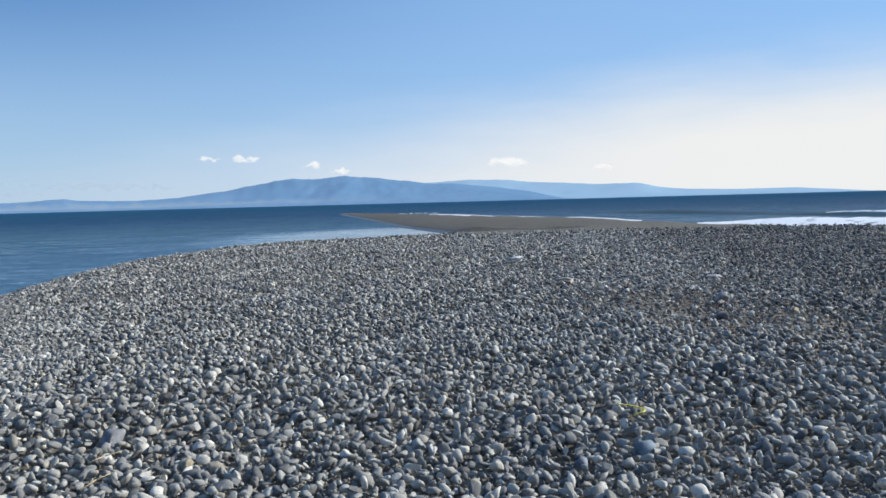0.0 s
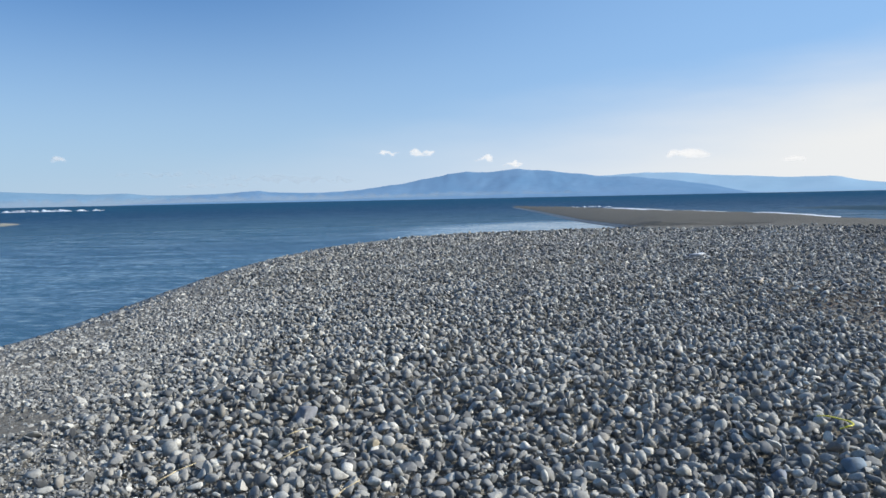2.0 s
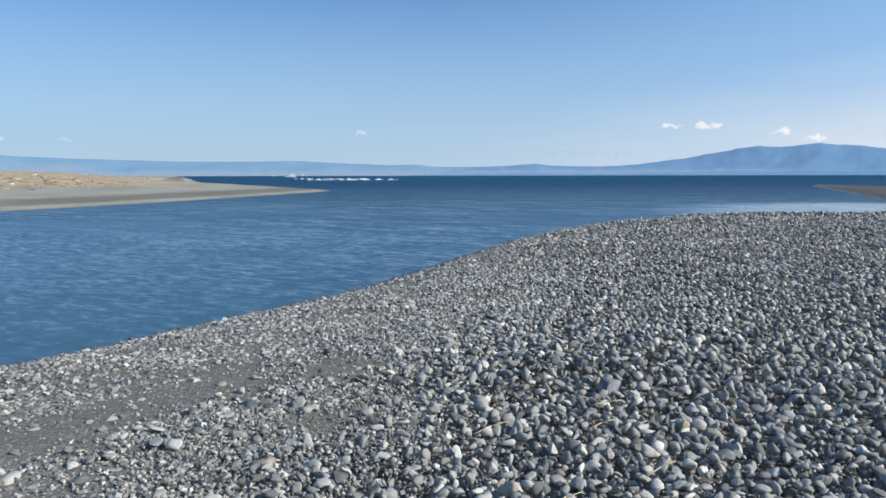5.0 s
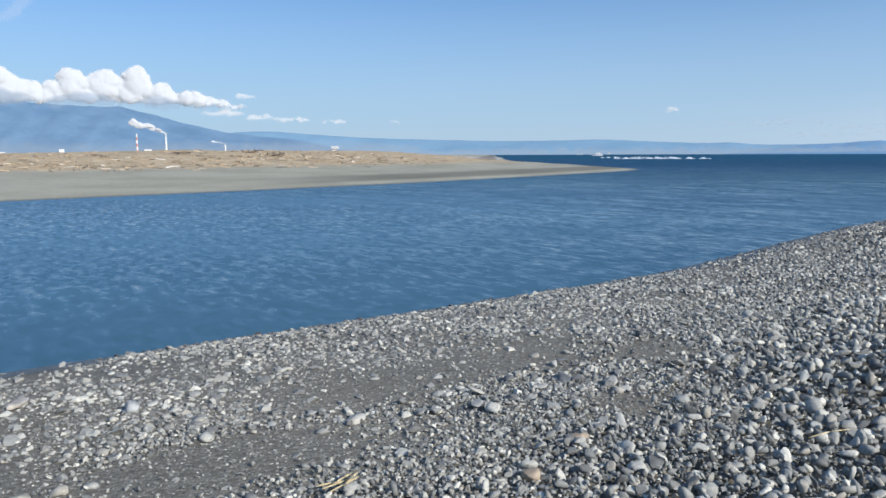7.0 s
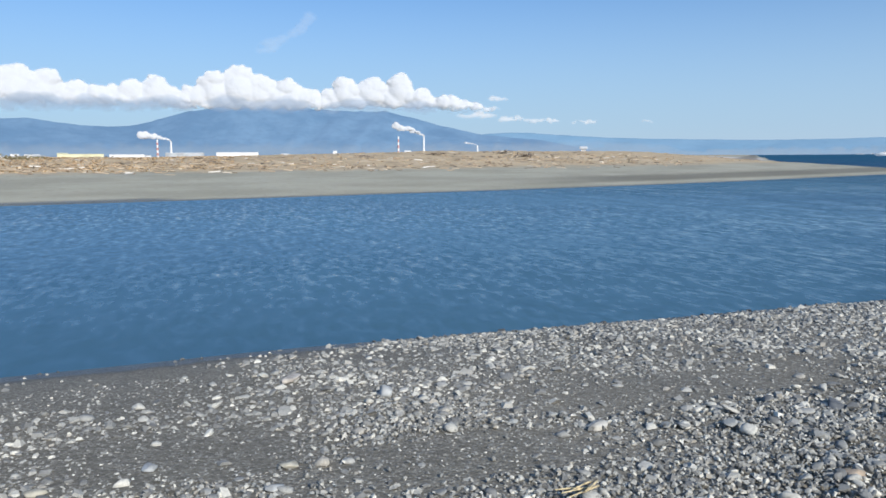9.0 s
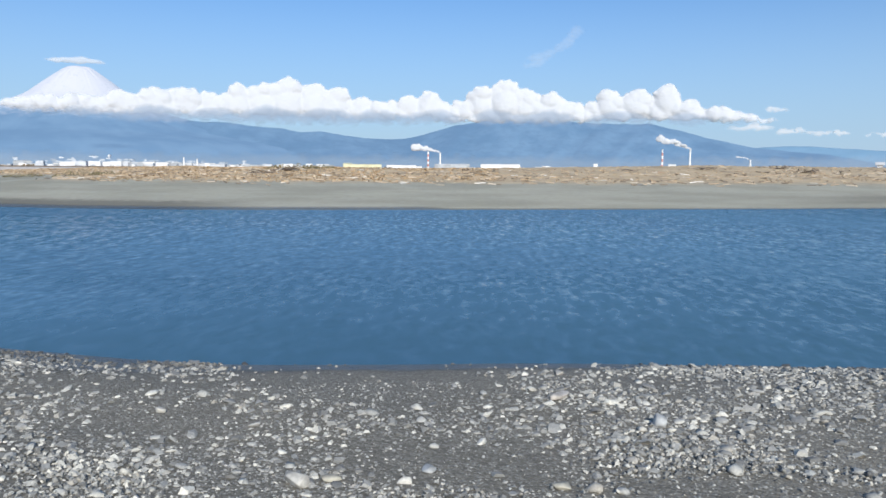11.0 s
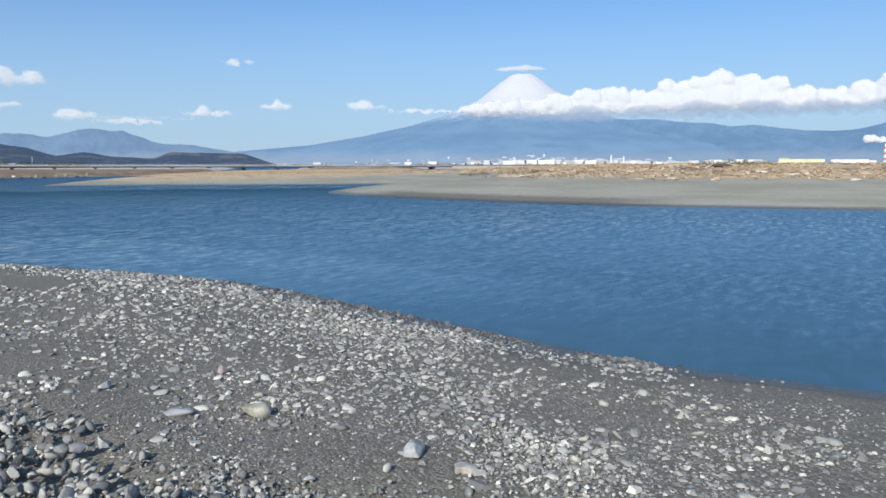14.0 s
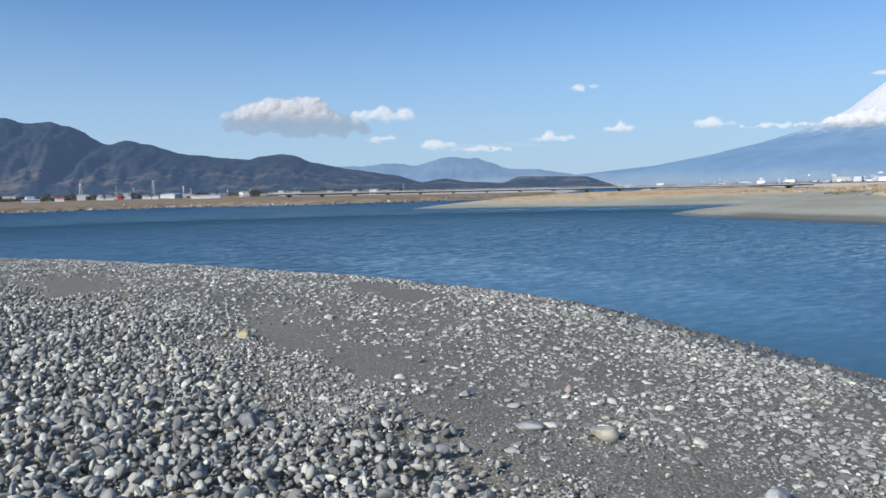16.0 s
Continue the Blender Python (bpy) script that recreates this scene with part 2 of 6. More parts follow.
def water_material():
    """Deep blue water; the slope of its wavelets turns the surface normal."""
    m = Mat("river_water", rough=0.2, spec=0.4)
    m.p.inputs["IOR"].default_value = 1.33
    vec = m.coords()
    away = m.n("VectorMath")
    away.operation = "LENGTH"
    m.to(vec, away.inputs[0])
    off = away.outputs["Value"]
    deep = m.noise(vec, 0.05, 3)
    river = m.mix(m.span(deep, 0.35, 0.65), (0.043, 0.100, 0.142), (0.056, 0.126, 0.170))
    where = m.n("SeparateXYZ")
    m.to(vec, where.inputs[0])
    # base colour darkens away from the camera's place to offset bright reflected sky
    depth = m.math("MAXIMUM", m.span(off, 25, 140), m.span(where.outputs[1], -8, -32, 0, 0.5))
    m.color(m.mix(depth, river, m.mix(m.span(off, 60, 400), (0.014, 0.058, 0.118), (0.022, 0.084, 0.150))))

    def vmath(op, a, b):
        node = m.n("VectorMath")
        node.operation = op
        for sock, val in ((node.inputs[0], a), (node.inputs[1], b)):
            if isinstance(val, tuple):
                sock.default_value = val
            else:
                m.to(val, sock)
        return node.outputs[0]

    def slopes(turn, stretch, freq, detail, amount):
        """Random slopes, drawn out along the wave crests."""
        mp = m.n("Mapping")
        mp.inputs["Rotation"].default_value = (0, 0, radians(turn))
        mp.inputs["Scale"].default_value = (stretch, 1.0, 1.0)
        m.to(vec, mp.inputs["Vector"])
        node = m.n("TexNoise", Scale=freq, Detail=detail, Roughness=0.55)
        m.to(mp.outputs[0], node.inputs["Vector"])
        return vmath("MULTIPLY", vmath("SUBTRACT", node.outputs["Color"], (0.5, 0.5, 0.5)), (amount, amount, 0))

    tilt = vmath("ADD", slopes(8, 0.5, 8.0, 2, 0.46), slopes(-14, 0.45, 4.2, 2, 0.46))
    at = m.n("SeparateXYZ")
    m.to(vec, at.inputs[0])
    chop = m.n("VectorMath")
    chop.operation = "SCALE"
    m.to(slopes(-25, 0.25, 1.1, 3, 0.5), chop.inputs[0])
    m.to(m.span(at.outputs[1], 4, 24), chop.inputs["Scale"])
    tilt = vmath("ADD", tilt, chop.outputs[0])
    tilt = vmath("ADD", tilt, slopes(12, 0.5, 1.3, 2, 0.14))
    sep = m.n("SeparateXYZ")
    m.to(vec, sep.inputs[0])
    gusts = m.span(m.noise(m.coords((1.0, 0.5, 1.0)), 0.09, 3), 0.38, 0.6, 0.5, 1.15)
    dx, dy = m.math("MULTIPLY", m.math("ADD", sep.outputs[0], 4), 0.11), m.math("MULTIPLY", m.math("ADD", sep.outputs[1], -47), 0.075)
    lee = m.span(m.math("ADD", m.math("MULTIPLY", dx, dx), m.math("MULTIPLY", dy, dy)), 0.25, 1.6, 0.22, 1.0)
    bx, by = m.math("MULTIPLY", m.math("ADD", sep.outputs[0], 10.2), 0.42), m.math("MULTIPLY", m.math("ADD", sep.outputs[1], 13), 0.12)
    lee = m.math("MINIMUM", lee, m.span(m.math("ADD", m.math("MULTIPLY", bx, bx), m.math("MULTIPLY", by, by)), 0.2, 1.6, 0.6, 1.0))
    scale = m.n("VectorMath")
    scale.operation = "SCALE"
    m.to(tilt, scale.inputs[0])
    # IOR falls with distance from the camera's place to dim the reflected sky
    m.to(m.math("SUBTRACT", m.span(off, 18, 70, 1.31, 1.115), m.math("MAXIMUM", m.span(off, 70, 160, 0, 0.055), m.math("MULTIPLY", m.span(at.outputs[1], -5, -18), m.span(off, 12, 22, 0, 0.12)))), m.p.inputs["IOR"])
    open_water = m.span(off, 8, 80, 0.45, 1.2)
    m.rough(m.math("ADD", m.math("MULTIPLY", lee, m.span(off, 6, 90, 0.17, 0.32)), m.math("MULTIPLY", m.span(off, 45, 500, 0, 0.32), m.span(at.outputs[1], 0, 30))))
    open_water = m.math("MULTIPLY", open_water, m.span(at.outputs[1], -6, -16, 1.0, 1.7))
    m.to(m.math("MULTIPLY", open_water, m.math("MULTIPLY", gusts, lee)), scale.inputs["Scale"])
    # normals lean towards the camera's place, so less of the bright horizon is reflected
    viewward = m.n("VectorMath")
    viewward.operation = "NORMALIZE"
    m.to(vmath("MULTIPLY", vec, (-1.0, -1.0, 0.0)), viewward.inputs[0])
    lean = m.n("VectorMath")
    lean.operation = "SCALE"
    m.to(viewward.outputs[0], lean.inputs[0])
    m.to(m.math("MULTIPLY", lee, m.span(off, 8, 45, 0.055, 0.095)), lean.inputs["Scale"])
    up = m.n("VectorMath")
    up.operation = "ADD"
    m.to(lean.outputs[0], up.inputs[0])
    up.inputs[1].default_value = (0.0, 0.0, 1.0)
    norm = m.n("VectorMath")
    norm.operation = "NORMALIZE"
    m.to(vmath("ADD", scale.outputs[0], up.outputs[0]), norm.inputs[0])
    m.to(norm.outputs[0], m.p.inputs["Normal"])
    return m.m


def plain(name, color, rough=0.8, metal=0.0, var=0.25, scale=6.0, world_space=True):
    """Paint, wood or the like with two scales of wear."""
    m = Mat(name, rough=rough, metal=metal)
    vec = m.coords(world_space=world_space)
    a, b = m.noise(vec, scale, 4), m.noise(vec, scale * 9, 4, 0.65)
    dark = tuple(c * (1 - var) for c in color)
    pale = tuple(min(1, c * (1 + var * 0.6)) for c in color)
    col = m.mix(m.span(a, 0.35, 0.65), dark, pale)
    col = m.mix(m.span(b, 0.5, 0.75, 0, var), col, tuple(c * 0.6 for c in color))
    m.color(col)
    return m.bump(b, 0.25, 0.01).m


def mountain_material(name, low, high, spots=0.3, scale=0.004, glow=0.0, haze_glow_color=(0.25, 0.45, 0.8), relief=0.0):
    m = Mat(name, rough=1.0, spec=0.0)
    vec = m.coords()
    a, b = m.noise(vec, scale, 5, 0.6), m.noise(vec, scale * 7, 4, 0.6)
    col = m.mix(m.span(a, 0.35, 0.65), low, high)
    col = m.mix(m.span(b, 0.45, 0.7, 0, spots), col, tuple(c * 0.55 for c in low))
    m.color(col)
    # emission paints distance haze onto the slopes; they give off no light
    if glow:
        m.p.inputs["Emission Color"].default_value = (*haze_glow_color, 1)
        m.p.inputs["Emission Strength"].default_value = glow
    if relief:
        crowns = m.noise(vec, 0.05, 5, 0.65)
        m.bump(crowns, 0.9, relief)
        rise_up = m.n("SeparateXYZ")
        m.to(vec, rise_up.inputs[0])
        fields = m.math("MULTIPLY", m.span(m.noise(vec, 0.016, 4, 0.6), 0.54, 0.62), m.span(rise_up.outputs[2], 75, 25))
        m.color(m.mix(m.math("MULTIPLY", fields, 0.7), m.mix(m.span(crowns, 0.42, 0.62, 0, 0.6), col, tuple(c * 0.4 for c in low)), (0.13, 0.10, 0.07)))
    return m.m


M_STONE = stone_material("river_stone")
M_STONE_OBJ = stone_material("river_stone_single", per_object=True)
M_GROUND = ground_material()
M_WATER = water_material()

# ---- the plan: shorelines, metres from the first camera place ----
NEAR_SHORE = [(60, -62), (25, -50), (8, -38), (-0.2, -29.4), (-3.1, -25.1), (-5.5, -21), (-6.8, -18), (-7.9, -15.5), (-8.6, -12.6), (-8.85, -10),
              (-8.5, -7.6), (-8.1, -5.4), (-7.7, -3.2), (-7.8, -1.5), (-8.05, 0.5), (-8.15, 3), (-8.3, 6), (-8.5, 9), (-9.1, 12), (-10, 15.5), (-11.1, 20.5),
              (-11.6, 25), (-11, 30), (-8.6, 34.8), (-5, 38.3), (-1, 41.2), (2.2, 42.3), (5.4, 43.2), (3.0, 44.3), (0.4, 46.2), (-2.2, 55), (-4, 63), (-9, 90), (-20, 146), (-19, 152)]
SEA_SHORE = [(-10, 120), (-2, 96), (6, 68), (11.5, 54), (16, 45), (21, 37.5), (30, 28), (48, 14), (80, -8), (160, -62)]
FAR_SHORE = [(-3000, 2300), (-1200, 930), (-300, 238), (-160, 130), (-105, 92), (-84, 80), (-72, 77), (-64, 71), (-54, 50), (-46.5, 32), (-42.3, 20), (-38.8, 8), (-36, -3), (-34, -12), (-33.8, -18), (-34.3, -23),
             (-35.8, -29.5), (-39.6, -37.6), (-47, -42.5), (-57.5, -47.5), (-58, -50), (-52, -57), (-45, -68), (-40, -75), (-42.5, -80), (-60, -100), (-90, -125)]
BANK_SHORE = [(-100, -132), (-52, -128), (-27, -148), (0, -139), (40, -131), (200, -120), (900, -200)]


def smooth_line(pts, step=4):
    """A Catmull-Rom curve through the points."""
    p = np.array(pts, float)
    q = np.vstack([2 * p[0] - p[1], p, 2 * p[-1] - p[-2]])
    out = []
    for i in range(1, len(q) - 2):
        for k in range(step):
            t = k / step
            a, b, c, d = q[i - 1], q[i], q[i + 1], q[i + 2]
            out.append(0.5 * (2 * b + (c - a) * t + (2 * a - 5 * b + 4 * c - d) * t * t + (3 * b - 3 * c + d - a) * t ** 3))
    return np.array(out + [p[-1]])


near_line, sea_line = smooth_line(NEAR_SHORE), smooth_line(SEA_SHORE)
far_line, bank_line = smooth_line(FAR_SHORE), smooth_line(BANK_SHORE)
NEAR_LAND = np.vstack([near_line, sea_line, [(900, -500)], [(900, -150)], [(300, -85)]])
FAR_LAND = np.vstack([far_line, [(-160, -170)], [(-900, -900)], [(-3000, -4200)], [(-5200, -4200)], [(-5200, 3200)]])
BANK_LAND = np.vstack([bank_line, [(3000, -4500)], [(-3000, -4800)], [(-600, -700)]])


def signed(poly, x, y):
    """Metres inside the polygon, negative outside."""
    best = np.full(x.shape, 1e18)
    odd = np.zeros(x.shape, bool)
    for (ax, ay), (bx, by) in zip(poly, np.roll(poly, -1, axis=0)):
        ex, ey = bx - ax, by - ay
        ll = ex * ex + ey * ey
        if ll < 1e-9:
            continue
        t = np.clip(((x - ax) * ex + (y - ay) * ey) / ll, 0, 1)
        best = np.minimum(best, (x - ax - t * ex) ** 2 + (y - ay - t * ey) ** 2)
        cross = (ay > y) != (by > y)
        if ay != by:
            odd ^= cross & (x < ex * (y - ay) / (by - ay) + ax)
    d = np.sqrt(best)
    return np.where(odd, d, -d)


def step01(a, b, v):
    t = np.clip((v - a) / (b - a), 0, 1)
    return t * t * (3 - 2 * t)


_rng = np.random.default_rng(5)
_waves = [(_rng.uniform(0, 6.28), _rng.uniform(0, 6.28), _rng.uniform(0.8, 1.25)) for _ in range(6)]


def ripple(x, y, size):
    """Smooth unevenness between about -1 and 1."""
    v = 0
    for a, ph, k in _waves:
        v = v + np.sin((x * math.cos(a) + y * math.sin(a)) * 6.28 / size * k + ph)
    return v / 3.2


def height(x, y):
    """The ground's height over the water."""
    x, y = np.asarray(x, float), np.asarray(y, float)
    s = signed(NEAR_LAND, x, y)
    amp = 0.44 + 0.5 * step01(40, 52, y)
    up = amp * (1 - np.exp(-np.maximum(s, 0) / (1.9 + 1.6 * step01(40, 55, y))))
    up = up + np.where(s > 0, (0.035 * ripple(x, y, 5.0) + 0.02 * ripple(y, x, 1.9)) * step01(0.3, 3, s), 0)
    near = np.where(s > 0, up, np.maximum(s * 0.22, -2.0))
    f = signed(FAR_LAND, x, y)
    fade = step01(105, 50, y)
    low = 0.93 - 0.83 * step01(-40, -70, y)
    rise = 0.95 * (np.clip(f, 0, 12) / 12) ** 0.85 + (low + 0.5 * step01(-8, 25, y) * step01(140, 60, f)) * step01(10, 34, f)
    rise = rise * (0.45 + 0.55 * fade) + np.where(f > 8, 0.06 * ripple(x, y, 9.0) + 0.04 * ripple(y, x, 3.3), 0) * step01(300, 60, f)
    pool = step01(38, 55, f) * step01(-75, -100, y) * step01(345, 310, np.hypot(x, y))
    rise = rise * (1 - pool) - 1.2 * pool
    far = np.where(f > 0, rise, np.maximum(f * 0.2, -2.0))
    b = signed(BANK_LAND, x, y)
    bank = np.where(b > 0, 0.85 * step01(0, 3.5, b) + 0.5 * step01(120, 240, b), np.maximum(b * 0.3, -2.0))
    return np.maximum(np.maximum(near, far), bank)


def cobble_edge(y):
    """How far from the river the cobble ridge begins."""
    return 4.95 - 0.3 * step01(-1, -3, y) - 0.3 * step01(-5, -8, y) + 2.4 * step01(-2.2, -9.5, y) - 1.1 * step01(3, 8, y) - 2.6 * step01(8, 16, y)


def is_cobble(x, y, s):
    return step01(-0.36, 0.36, s - cobble_edge(y) + 0.4 * ripple(x, y, 2.6))


# ---- mesh helpers ----
def mesh_from(name, verts, faces, material=None, smooth=True):
    """A mesh from numpy arrays: verts (n, 3), faces (m, 3 or 4)."""
    verts, faces = np.asarray(verts, np.float32), np.asarray(faces, np.int32)
    me = bpy.data.meshes.new(name)
    k = faces.shape[1]
    me.vertices.add(len(verts))
    me.vertices.foreach_set("co", verts.ravel())
    me.loops.add(faces.size)
    me.loops.foreach_set("vertex_index", faces.ravel())
    me.polygons.add(len(faces))
    me.polygons.foreach_set("loop_start", np.arange(0, faces.size, k, dtype=np.int32))
    me.polygons.foreach_set("use_smooth", np.broadcast_to(smooth, len(faces)).astype(bool))
    me.update(calc_edges=True)
    me.validate()
    if material:
        me.materials.append(material)
    return me


def from_bm(name, bm, material, smooth=False):
    me = bpy.data.meshes.new(name)
    bm.to_mesh(me)
    bm.free()
    me.materials.append(material)
    if smooth:
        me.polygons.foreach_set("use_smooth", np.full(len(me.polygons), True))
    return me


def part(name, bm, material, parent, label="", smooth=False):
    ob = new(name, from_bm(name, bm, material, smooth))
    ob.parent = parent
    return tagged(ob, label) if label else ob


def box(bm, x0, y0, z0, x1, y1, z1, bevel=0.0):
    made = bmesh.ops.create_cube(bm, size=1.0)["verts"]
    for v in made:
        v.co = Vector(((x0 + x1) / 2 + v.co.x * (x1 - x0), (y0 + y1) / 2 + v.co.y * (y1 - y0), (z0 + z1) / 2 + v.co.z * (z1 - z0)))
    if bevel:
        edges = list({e for v in made for e in v.link_edges})
        bmesh.ops.bevel(bm, geom=edges, offset=bevel, segments=1, affect="EDGES")
    return bm


def tube(bm, a, b, r0, r1, sides=8):
    """A tapered rod from a to b."""
    a, b = Vector(a), Vector(b)
    q = (b - a).to_track_quat("Z", "Y")
    rings = []
    for p, r in ((a, r0), (b, r1)):
        rings.append([bm.verts.new(p + q @ Vector((r * math.cos(6.28318 * i / sides), r * math.sin(6.28318 * i / sides), 0))) for i in range(sides)])
    for i in range(sides):
        j = (i + 1) % sides
        bm.faces.new((rings[0][i], rings[0][j], rings[1][j], rings[1][i]))
    bm.faces.new(rings[0][::-1])
    bm.faces.new(rings[1])
    return bm


def polar(az, d, z=0.0):
    a = radians(az)
    return Vector((-math.sin(a) * d, math.cos(a) * d, z))


def rise(el, d):
    """The height of a thing d metres off that stands el degrees over the eye's level."""
    return EYE + d * math.tan(radians(el))


# ---- ground and water ----
def build_ground():
    na = 640
    radii = np.concatenate([np.geomspace(0.35, 12, 66, endpoint=False), np.geomspace(12, 180, 130, endpoint=False), np.geomspace(180, 4900, 36)])
    az = np.linspace(0, 2 * np.pi, na, endpoint=False)
    rr, aa = np.meshgrid(radii, az, indexing="ij")
    x, y = -np.sin(aa) * rr, np.cos(aa) * rr
    z = height(x.ravel(), y.ravel())
    # the sand lies lower between the heaped cobbles
    s = signed(NEAR_LAND, x.ravel(), y.ravel())
    z = z - 0.11 * is_cobble(x.ravel(), y.ravel(), s) * step01(0.5, 2.5, s) * step01(37, 31, y.ravel())
    verts = np.stack([x.ravel(), y.ravel(), z], 1)
    i, j = np.meshgrid(np.arange(len(radii) - 1), np.arange(na), indexing="ij")
    k = (j + 1) % na
    faces = np.stack([i * na + j, i * na + k, (i + 1) * na + k, (i + 1) * na + j], -1).reshape(-1, 4)[:, ::-1]
    verts = np.vstack([verts, [(0, 0, float(height(0.0, 0.0)))]])
    me = mesh_from("ground", verts, faces, M_GROUND)
    ob = new("ground", me)
    bmid = bmesh.new()
    bmid.from_mesh(me)
    bmid.verts.ensure_lookup_table()
    for q in range(na):
        bmid.faces.new((bmid.verts[-1], bmid.verts[(q + 1) % na], bmid.verts[q]))
    bmid.to_mesh(me)
    bmid.free()
    return tagged(ob, "dark grey river sand and grit of the beaches and spits", "ground", kind="structure")


ground = build_ground()


def build_water():
    bm = bmesh.new()
    bmesh.ops.create_circle(bm, cap_ends=True, radius=4950, segments=96)
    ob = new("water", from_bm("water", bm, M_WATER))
    return tagged(ob, "blue rippled river water running into a calm sea", "water", kind="structure")


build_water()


# ---- mountains ----
def ridge(name, label, summits, d, depth, material, rough=0.06, seed=0, na=160, rows=14, foot=-4.0, spurs=0.35):
    """A mountain range: crest through (azimuth, elevation) summits at distance d, with spurs that run out towards the water."""
    az0, az1 = summits[0][0], summits[-1][0]
    az = np.linspace(az0, az1, na)
    crest = np.interp(az, [s[0] for s in summits], [s[1] for s in summits])
    kernel = np.hanning(9)
    crest = np.convolve(np.pad(crest, 4, mode="edge"), kernel / kernel.sum(), mode="valid")
    verts = []
    for r in range(rows + 3):
        t = min(1.0, r / rows)
        back = max(0, r - rows)
        dist = d - depth * (1 - t) + back * depth * 0.25
        for i, a in enumerate(az):
            top = d * math.tan(radians(crest[i]))
            w = noise.fractal(Vector((a * 0.55 + seed, t * 1.5, seed * 1.7)), 0.9, 2.1, 5)
            spur = noise.fractal(Vector((a * 0.3 + t * 0.8, seed + 3.3, 0.4)), 0.8, 2.0, 4)
            if spurs > 0.5:
                spur = 0.42 - 1.35 * abs(noise.fractal(Vector((a * 0.42 + t * 1.4, seed + 3.3 + t, 0.4)), 0.8, 2.0, 5))
            h = top * (t ** 1.15) * (1 + spurs * spur * (1 - t)) + top * rough * w * (0.3 + 0.7 * t)
            h = h * (1 - 0.3 * back)
            verts.append(polar(a, dist, max(foot, EYE + h if t > 0 else foot)))
    faces = [(r * na + i, r * na + i + 1, (r + 1) * na + i + 1, (r + 1) * na + i) for r in range(rows + 2) for i in range(na - 1)]
    ob = new(name, mesh_from(name, [tuple(v) for v in verts], faces, material))
    return tagged(ob, label, "mountain", kind="structure")


# blue base colours and glow here are distance haze painted into the slopes
M_HAZE_FAR = mountain_material("painted_haze_far_coast", (0.11, 0.21, 0.30), (0.14, 0.24, 0.33), 0.12, 0.003, 0.30, (0.32, 0.5, 0.74))
M_HAZE_PEAKS = mountain_material("painted_haze_upriver", (0.05, 0.085, 0.12), (0.085, 0.125, 0.165), 0.2, 0.004, 0.44, (0.30, 0.47, 0.75))
M_HAZE_MID = mountain_material("painted_haze_range", (0.045, 0.095, 0.15), (0.085, 0.145, 0.205), 0.3, 0.004, 0.39, (0.29, 0.475, 0.78))
M_HAZE_IZU = mountain_material("painted_haze_headland", (0.065, 0.145, 0.23), (0.095, 0.175, 0.26), 0.22, 0.004, 0.38, (0.27, 0.46, 0.78))
M_HAZE_CAPE = mountain_material("painted_haze_cape", (0.15, 0.26, 0.35), (0.18, 0.29, 0.38), 0.1, 0.003, 0.42, (0.40, 0.58, 0.80))
# dark woods with blue emission added as painted haze
M_WOODS_HAZED = mountain_material("wooded_hill_haze_glow", (0.02, 0.030, 0.036), (0.040, 0.046, 0.044), 0.6, 0.02, 0.22, (0.22, 0.36, 0.66), relief=5.0)

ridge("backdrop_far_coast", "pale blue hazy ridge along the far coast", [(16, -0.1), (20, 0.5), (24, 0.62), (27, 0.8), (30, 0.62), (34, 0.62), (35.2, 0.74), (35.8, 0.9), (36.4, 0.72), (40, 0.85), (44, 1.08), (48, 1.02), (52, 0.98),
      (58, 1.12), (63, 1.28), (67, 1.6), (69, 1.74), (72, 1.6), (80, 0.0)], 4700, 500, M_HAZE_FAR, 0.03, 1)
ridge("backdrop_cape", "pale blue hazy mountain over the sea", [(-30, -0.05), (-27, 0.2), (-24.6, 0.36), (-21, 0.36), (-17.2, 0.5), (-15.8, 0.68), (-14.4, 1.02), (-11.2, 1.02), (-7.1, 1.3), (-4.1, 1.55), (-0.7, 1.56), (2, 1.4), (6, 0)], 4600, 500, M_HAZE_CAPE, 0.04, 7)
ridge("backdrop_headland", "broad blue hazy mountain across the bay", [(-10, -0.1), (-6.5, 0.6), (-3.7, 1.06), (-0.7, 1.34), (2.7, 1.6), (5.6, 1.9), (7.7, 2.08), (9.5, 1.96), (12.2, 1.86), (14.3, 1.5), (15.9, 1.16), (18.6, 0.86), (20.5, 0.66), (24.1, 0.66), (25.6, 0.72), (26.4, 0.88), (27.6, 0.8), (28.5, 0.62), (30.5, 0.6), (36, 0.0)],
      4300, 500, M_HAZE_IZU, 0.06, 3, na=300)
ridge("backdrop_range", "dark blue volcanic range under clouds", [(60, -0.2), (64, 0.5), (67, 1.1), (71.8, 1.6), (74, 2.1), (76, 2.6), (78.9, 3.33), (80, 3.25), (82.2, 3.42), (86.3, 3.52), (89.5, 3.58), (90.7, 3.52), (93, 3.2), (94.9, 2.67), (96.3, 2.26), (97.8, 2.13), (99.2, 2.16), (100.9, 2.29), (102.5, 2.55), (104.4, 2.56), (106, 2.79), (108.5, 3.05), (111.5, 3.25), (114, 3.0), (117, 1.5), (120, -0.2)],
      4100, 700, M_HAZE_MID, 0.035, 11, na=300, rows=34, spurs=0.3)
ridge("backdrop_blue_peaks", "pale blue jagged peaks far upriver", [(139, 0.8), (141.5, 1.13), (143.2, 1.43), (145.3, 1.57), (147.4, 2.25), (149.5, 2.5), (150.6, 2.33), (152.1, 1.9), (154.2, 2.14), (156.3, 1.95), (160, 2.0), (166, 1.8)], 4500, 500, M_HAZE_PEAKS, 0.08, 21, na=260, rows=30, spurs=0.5)
